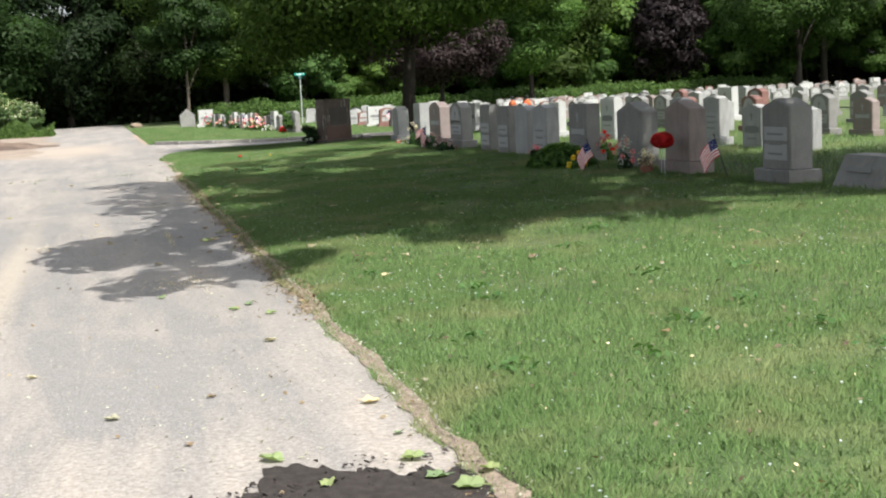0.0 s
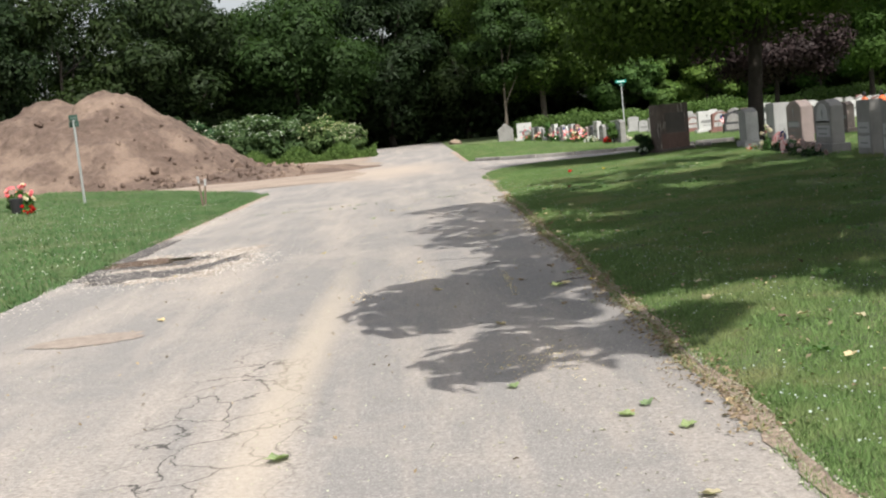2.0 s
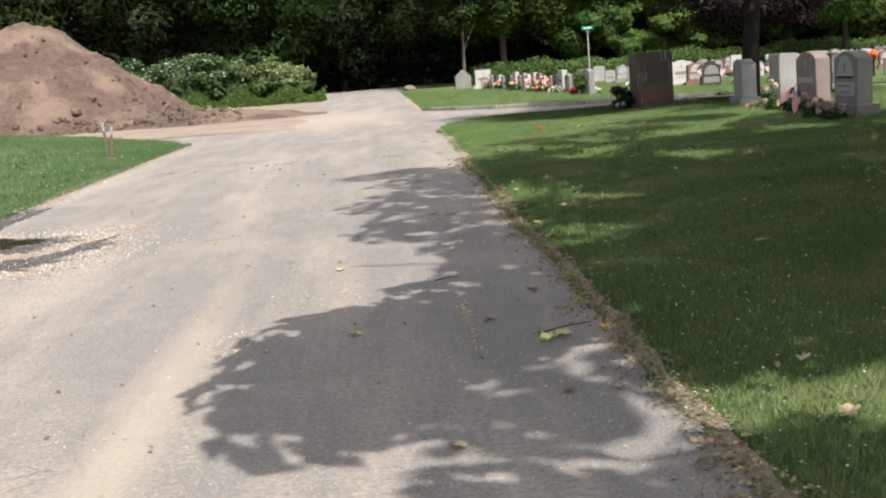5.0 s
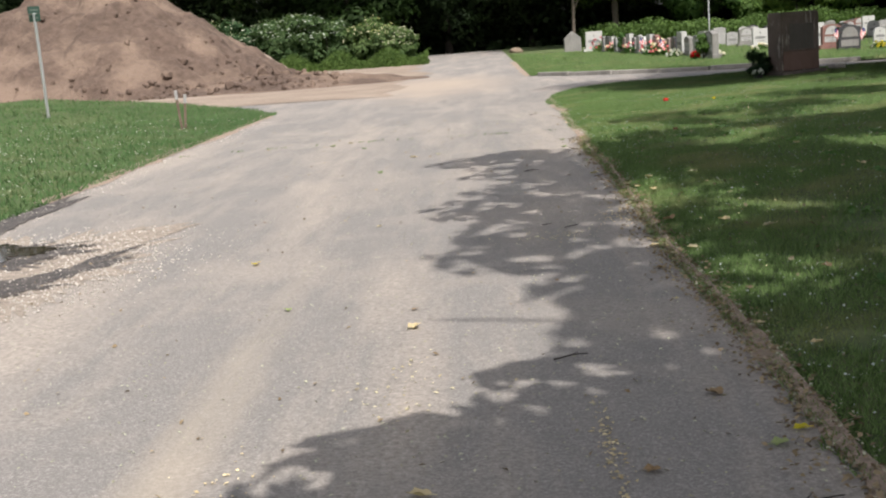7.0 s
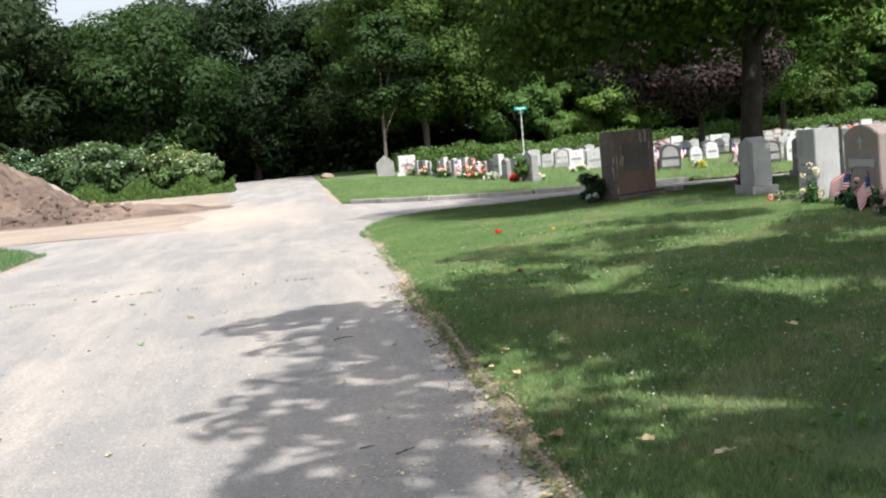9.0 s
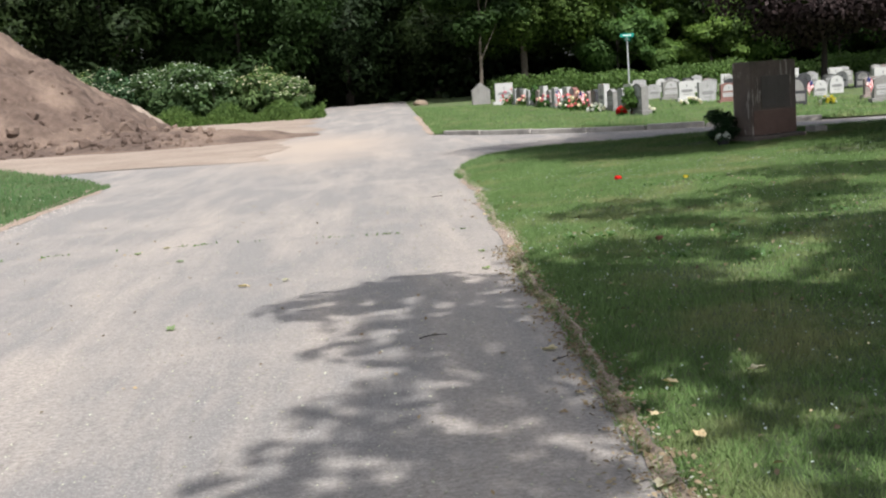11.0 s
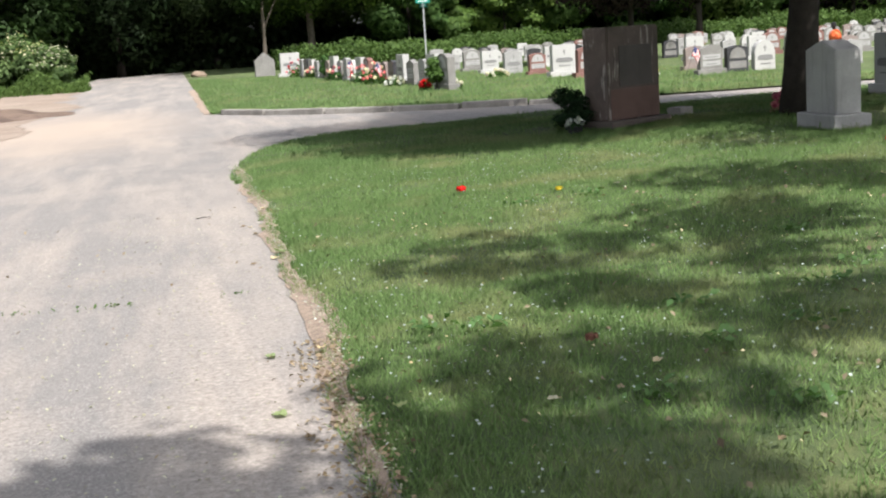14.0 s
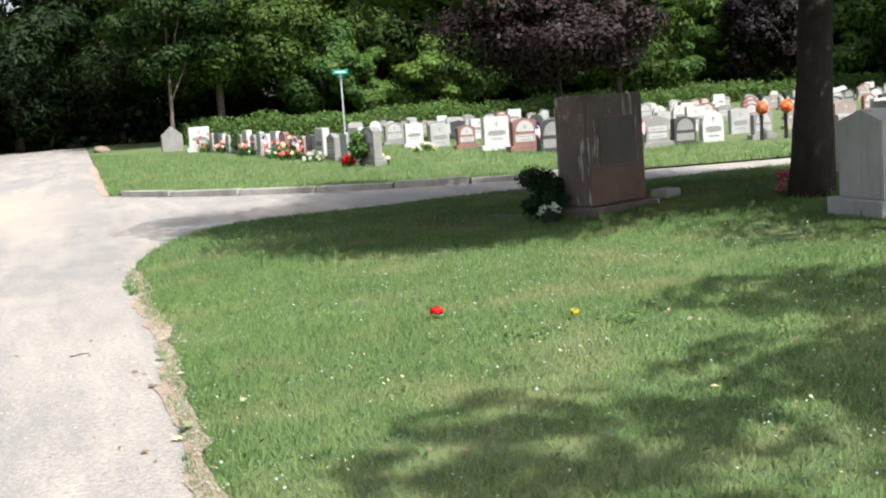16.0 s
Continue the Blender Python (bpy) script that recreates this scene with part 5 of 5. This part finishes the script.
spots = [(2.09, 5.71, 1, 1.0), (0.245, 8.09, 1, 0.9), (0.67, 5.95, 1, 0.9), (0.1, 10.4, 1, 0.9), (1.16, 1.77, 1, 0.9), (3.5, 3.45, 0, 0.9), (6.4, 7.6, 1, 1), (-1.1, 12.5, 3, 0.8),
         (0.83, -0.75, 2, 1.0), (0.99, -1.16, 2, 0.8), (1.37, -0.98, 2, 1.1), (1.4, -1.26, 2, 1.0), (1.48, -1.42, 2, 1.25), (1.6, -1.3, 2, 0.9), (0.69, 0.48, 0, 0.8), (0.2, 0.25, 1, 0.8), (0.52, -0.36, 0, 0.7), (1.2, 3.23, 2, 0.9), (1.07, 3.05, 2, 0.8), (1.3, 2.75, 2, 0.9), (-0.23, 1.41, 1, 0.7), (1.41, 0.0, 1, 1.0), (3.39, 4.64, 1, 0.9), (2.2, 6.5, 1, 0.9), (3.45, 2.69, 1, 0.8), (3.13, 0.31, 0, 0.9), (2.69, 4.45, 1, 0.8), (2.29, 3.49, 1, 0.8),
         (1.26, 7.61, 2, 1.3), (1.33, 7.67, 1, 1.1), (1.56, 8.52, 3, 0.9), (1.57, 7.78, 3, 0.8), (2.35, 15.37, 1, 0.9), (2.09, 12.63, 1, 1.0), (1.78, 13.03, 0, 1.5), (3.67, 14.81, 1, 1.0), (1.66, 14.18, 1, 1.2), (2.31, 12.27, 1, 0.9), (1.55, 16.41, 1, 0.9), (-0.41, 19.29, 1, 0.9), (-1.48, 22.02, 1, 0.8), (2.43, 4.7, 1, 1.0), (2.31, 4.71, 0, 1.0), (-0.55, 2.88, 2, 1.2), (3.6, 16.7, 1, 0.8), (0.96, 17.0, 0, 0.6), (1.68, 24.2, 0, 0.9), (1.2, 6.6, 0, 1), (1.0, 8.2, 0, 1), (1.35, 9.0, 0, 1.2), (1.5, 11.5, 0, 1), (1.75, 11.9, 1, 0.8), (2.2, 12.4, 0, 0.8), (0.6, 3.9, 2, 0.8), (2.6, 8.2, 0, 1), (3.0, 9.6, 1, 1), (2.3, 10.9, 0, 1), (1.45, 15.2, 0, 0.6), (1.3, 16.4, 0, 0.6)]
for i in range(46):
    spots.append((rnd.uniform(1.9, 7.0), rnd.uniform(-1, 24), rnd.choice([0, 0, 1, 1, 0]), rnd.uniform(0.35, 0.65)))
for i in range(70):
    y = rnd.uniform(-3, 27)
    spots.append((right_edge(y) + rnd.gauss(0.0, 0.14), y, rnd.choice([0, 0, 1, 0, 2, 1]), rnd.uniform(0.35, 0.8)))
for i in range(14):
    spots.append((rnd.uniform(-3.0, 1.5), rnd.uniform(-3, 22), rnd.choice([0, 1, 1, 0, 2]), rnd.uniform(0.5, 0.9)))
seen_kind = set()
for x, y, k, s in spots:
    z = 0.006 if x < right_edge(y) else lawn_height(x, y) + 0.035
    s *= 0.72 if k == 0 else 0.9
    m = pose(x, y, z, rnd.uniform(-8, 8), rnd.uniform(-8, 8), rnd.uniform(0, 360)) @ Matrix.Scale(s, 4)
    if k in seen_kind:
        copy_thing(kinds[k], m)
    else:
        seen_kind.add(k)
        kinds[k].matrix_basis = m
for x, y, mat, words, s in [(3.475, 24.71, PETAL_RED, "red artificial flower lying on the lawn", 0.036), (2.83, 19.53, TERRACOTTA, "faded red petal lying on the lawn", 0.024), (4.14, 24.05, PETAL_YELLOW, "yellow artificial flower lying on the lawn", 0.024)]:
    ob = thing("lost_flower", x, y, lawn_height(x, y) + 0.05, 0, words, "flower")
    d = unit(60)
    leaf_mesh("bloom", d * s * np.array([1, 1, 0.4]), d, s * 0.6, mat, ob)

# ---- turf ----


def blades(name, x, y, tall, wide, label):
    """Single grass blades as slim leaning triangles."""
    n = len(x)
    z = np.array([lawn_height(float(a), float(b)) for a, b in zip(x, y)]) - 0.005
    a = rng.uniform(0, math.tau, n)
    h = tall * rng.uniform(0.5, 1.35, n)
    w = wide * rng.uniform(0.7, 1.3, n)
    lx, ly = rng.normal(size=n) * h * 0.5, rng.normal(size=n) * h * 0.5
    dx, dy = np.cos(a) * w, np.sin(a) * w
    side = np.where(dx > 0.3 * dy, 1.0, -1.0)
    dx, dy = dx * side, dy * side
    verts = np.stack([np.stack([x - dx, y - dy, z], 1), np.stack([x + dx, y + dy, z], 1), np.stack([x + lx, y + ly, z + h], 1)], 1).reshape(-1, 3)
    me = bpy.data.meshes.new(name)
    me.vertices.add(3 * n)
    me.vertices.foreach_set("co", verts.astype(np.float32).ravel())
    me.loops.add(3 * n)
    me.loops.foreach_set("vertex_index", np.arange(3 * n, dtype=np.int32))
    me.polygons.add(n)
    me.polygons.foreach_set("loop_start", np.arange(0, 3 * n, 3, dtype=np.int32))
    me.update(calc_edges=True)
    me.materials.append(BLADE)
    lean = np.stack([rng.normal(size=n) * 0.35, rng.normal(size=n) * 0.35, np.ones(n)], 1)
    lean /= np.linalg.norm(lean, axis=1, keepdims=True)
    me.normals_split_custom_set_from_vertices(np.repeat(lean, 3, axis=0))
    return tagged(new(name, me), label, "grass", kind="stuff")


def patchy(x, y):
    """Keeps fewer blades where the turf is thin."""
    keep = np.array([noise.noise((float(a) * 0.8, float(b) * 0.8, 4)) + 0.5 * noise.noise((float(a) * 3, float(b) * 3, 9)) for a, b in zip(x, y)])
    ok = keep + rng.uniform(0, 0.9, len(x)) > 0.05
    return x[ok], y[ok]


n = 800000
u = rng.random(n)
y = -3.5 + 33.0 * rng.random(n) ** 1.1
x = np.array([right_edge(float(v)) + max(0.0, bare(float(v))) for v in y]) - 0.05 + 6.6 * u ** 1.3
x, y = patchy(x, y)
blades("grass", x, y, 0.042, 0.004, "shaggy lawn grass before the graves")
n = 70000
x = rng.uniform(1.7, 14, n)
y = 28 + (np.array([far_side(v) for v in x]) - 28.05) * rng.random(n)
x, y = patchy(x, y)
blades("grass", x, y, 0.05, 0.0075, "lawn grass beside the side lane")
n = 60000
y = rng.uniform(-3, 29, n)
blades("grass", rng.uniform(7.8, 18, n), y, 0.08, 0.008, "lawn grass between headstones")
n = 70000
x = -4.15 - 9 * rng.random(n) ** 1.4
y = 6 + (25.5 + 11.5 * (1 - np.exp(-(-4.15 - x) / 6.5))) * rng.random(n)
blades("grass", x, y, 0.065, 0.0095, "lawn grass on the heap's side")
n = 60000
x = 1.93 + 14 * rng.random(n) ** 1.15
y = np.array([kerb_line(v) for v in x]) + 0.12 + 34 * rng.random(n) ** 1.5
blades("grass", x, y, 0.09, 0.012, "sunlit lawn grass beyond the side lane")
n = 14000
x, y = 1.75 + 6 * rng.random(n) ** 1.2, rng.uniform(-3, 27, n)
ok = np.array([noise.noise((float(a) * 0.6, float(b) * 0.6, 1)) for a, b in zip(x, y)]) + rng.uniform(-0.5, 0.5, n) > 0
x, y = x[ok], y[ok]
z = np.array([lawn_height(float(a), float(b)) for a, b in zip(x, y)]) + 0.05
tagged(leaf_mesh("clover_flowers", np.stack([x, y, z], 1), unit(len(x)) * 0.6 + np.array([0, 0, 1]), 0.0065, CLOVER, None, 0.95), "white clover heads scattered in the lawn", "clover", kind="stuff")

n = 1600
x, y = -4.4 - 7 * rng.random(n) ** 1.3, rng.uniform(9, 29, n)
z = np.array([lawn_height(float(a), float(b)) for a, b in zip(x, y)]) + 0.06
tagged(leaf_mesh("clover_flowers", np.stack([x, y, z], 1), unit(n) * 0.6 + np.array([0, 0, 1]), 0.012, CLOVER, None, 0.95), "white clover heads in the lawn by the heap", "clover", kind="stuff")

# weeds in the lane's joint
n = 420
x = rng.uniform(-3.9, 1.7, n)
y = 22.2 - 0.35 * np.sin(x * 0.7) - 0.12 * (1.7 - x) + rng.normal(size=n) * 0.035
ok = np.sin(x * 4.1) + np.sin(x * 9.7 + 1) + rng.normal(size=n) * 0.4 > 0.5
tagged(leaf_mesh("joint_weeds", np.stack([x, y, 0.012 + 0 * x], 1)[ok], unit(n)[ok] + np.array([0, 0, 0.6]), 0.016, BLADE, None, 0.4), "small weeds growing in a joint of the asphalt", "weeds", kind="stuff")

n = 1500
x, y = 1.9 + 6 * rng.random(n), rng.uniform(-3, 24, n)
z = np.array([lawn_height(float(a), float(b)) for a, b in zip(x, y)]) + 0.03
flat_bits(n, x, y, z, 0.017, DEAD, "lawn_debris", "brown leaf scraps caught in the lawn", "litter", 0.7)
n = 1500
x, y = 1.9 + 6 * rng.random(n), rng.uniform(-3, 24, n)
z = np.array([lawn_height(float(a), float(b)) for a, b in zip(x, y)]) + 0.036
flat_bits(n, x, y, z, 0.008, CHIP, "lawn_debris", "buff leaf scraps caught in the lawn", "litter", 0.7)
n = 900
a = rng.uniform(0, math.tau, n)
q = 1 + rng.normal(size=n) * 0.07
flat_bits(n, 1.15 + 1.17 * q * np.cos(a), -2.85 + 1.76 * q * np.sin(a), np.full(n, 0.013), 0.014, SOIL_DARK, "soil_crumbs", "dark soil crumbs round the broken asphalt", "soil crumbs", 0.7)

# broad-leaved weeds among the grass
WEED = leafy("plantain_leaf", (0.1, 0.18, 0.06), (0.19, 0.3, 0.11), 0.4)
spots = [(rnd.uniform(1.9, 6.5), rnd.uniform(-2.5, 24)) for i in range(60)]
cx = np.repeat(np.array([p[0] for p in spots]), 16)
cy = np.repeat(np.array([p[1] for p in spots]), 16)
n = len(cx)
x, y = cx + rng.normal(size=n) * 0.06, cy + rng.normal(size=n) * 0.06
z = np.array([lawn_height(float(a), float(b)) for a, b in zip(x, y)]) + rng.uniform(0.025, 0.05, n)
flat_bits(n, x, y, z, 0.026, WEED, "lawn_weeds", "low broad-leaved weeds growing among the grass", "weeds", 0.8)
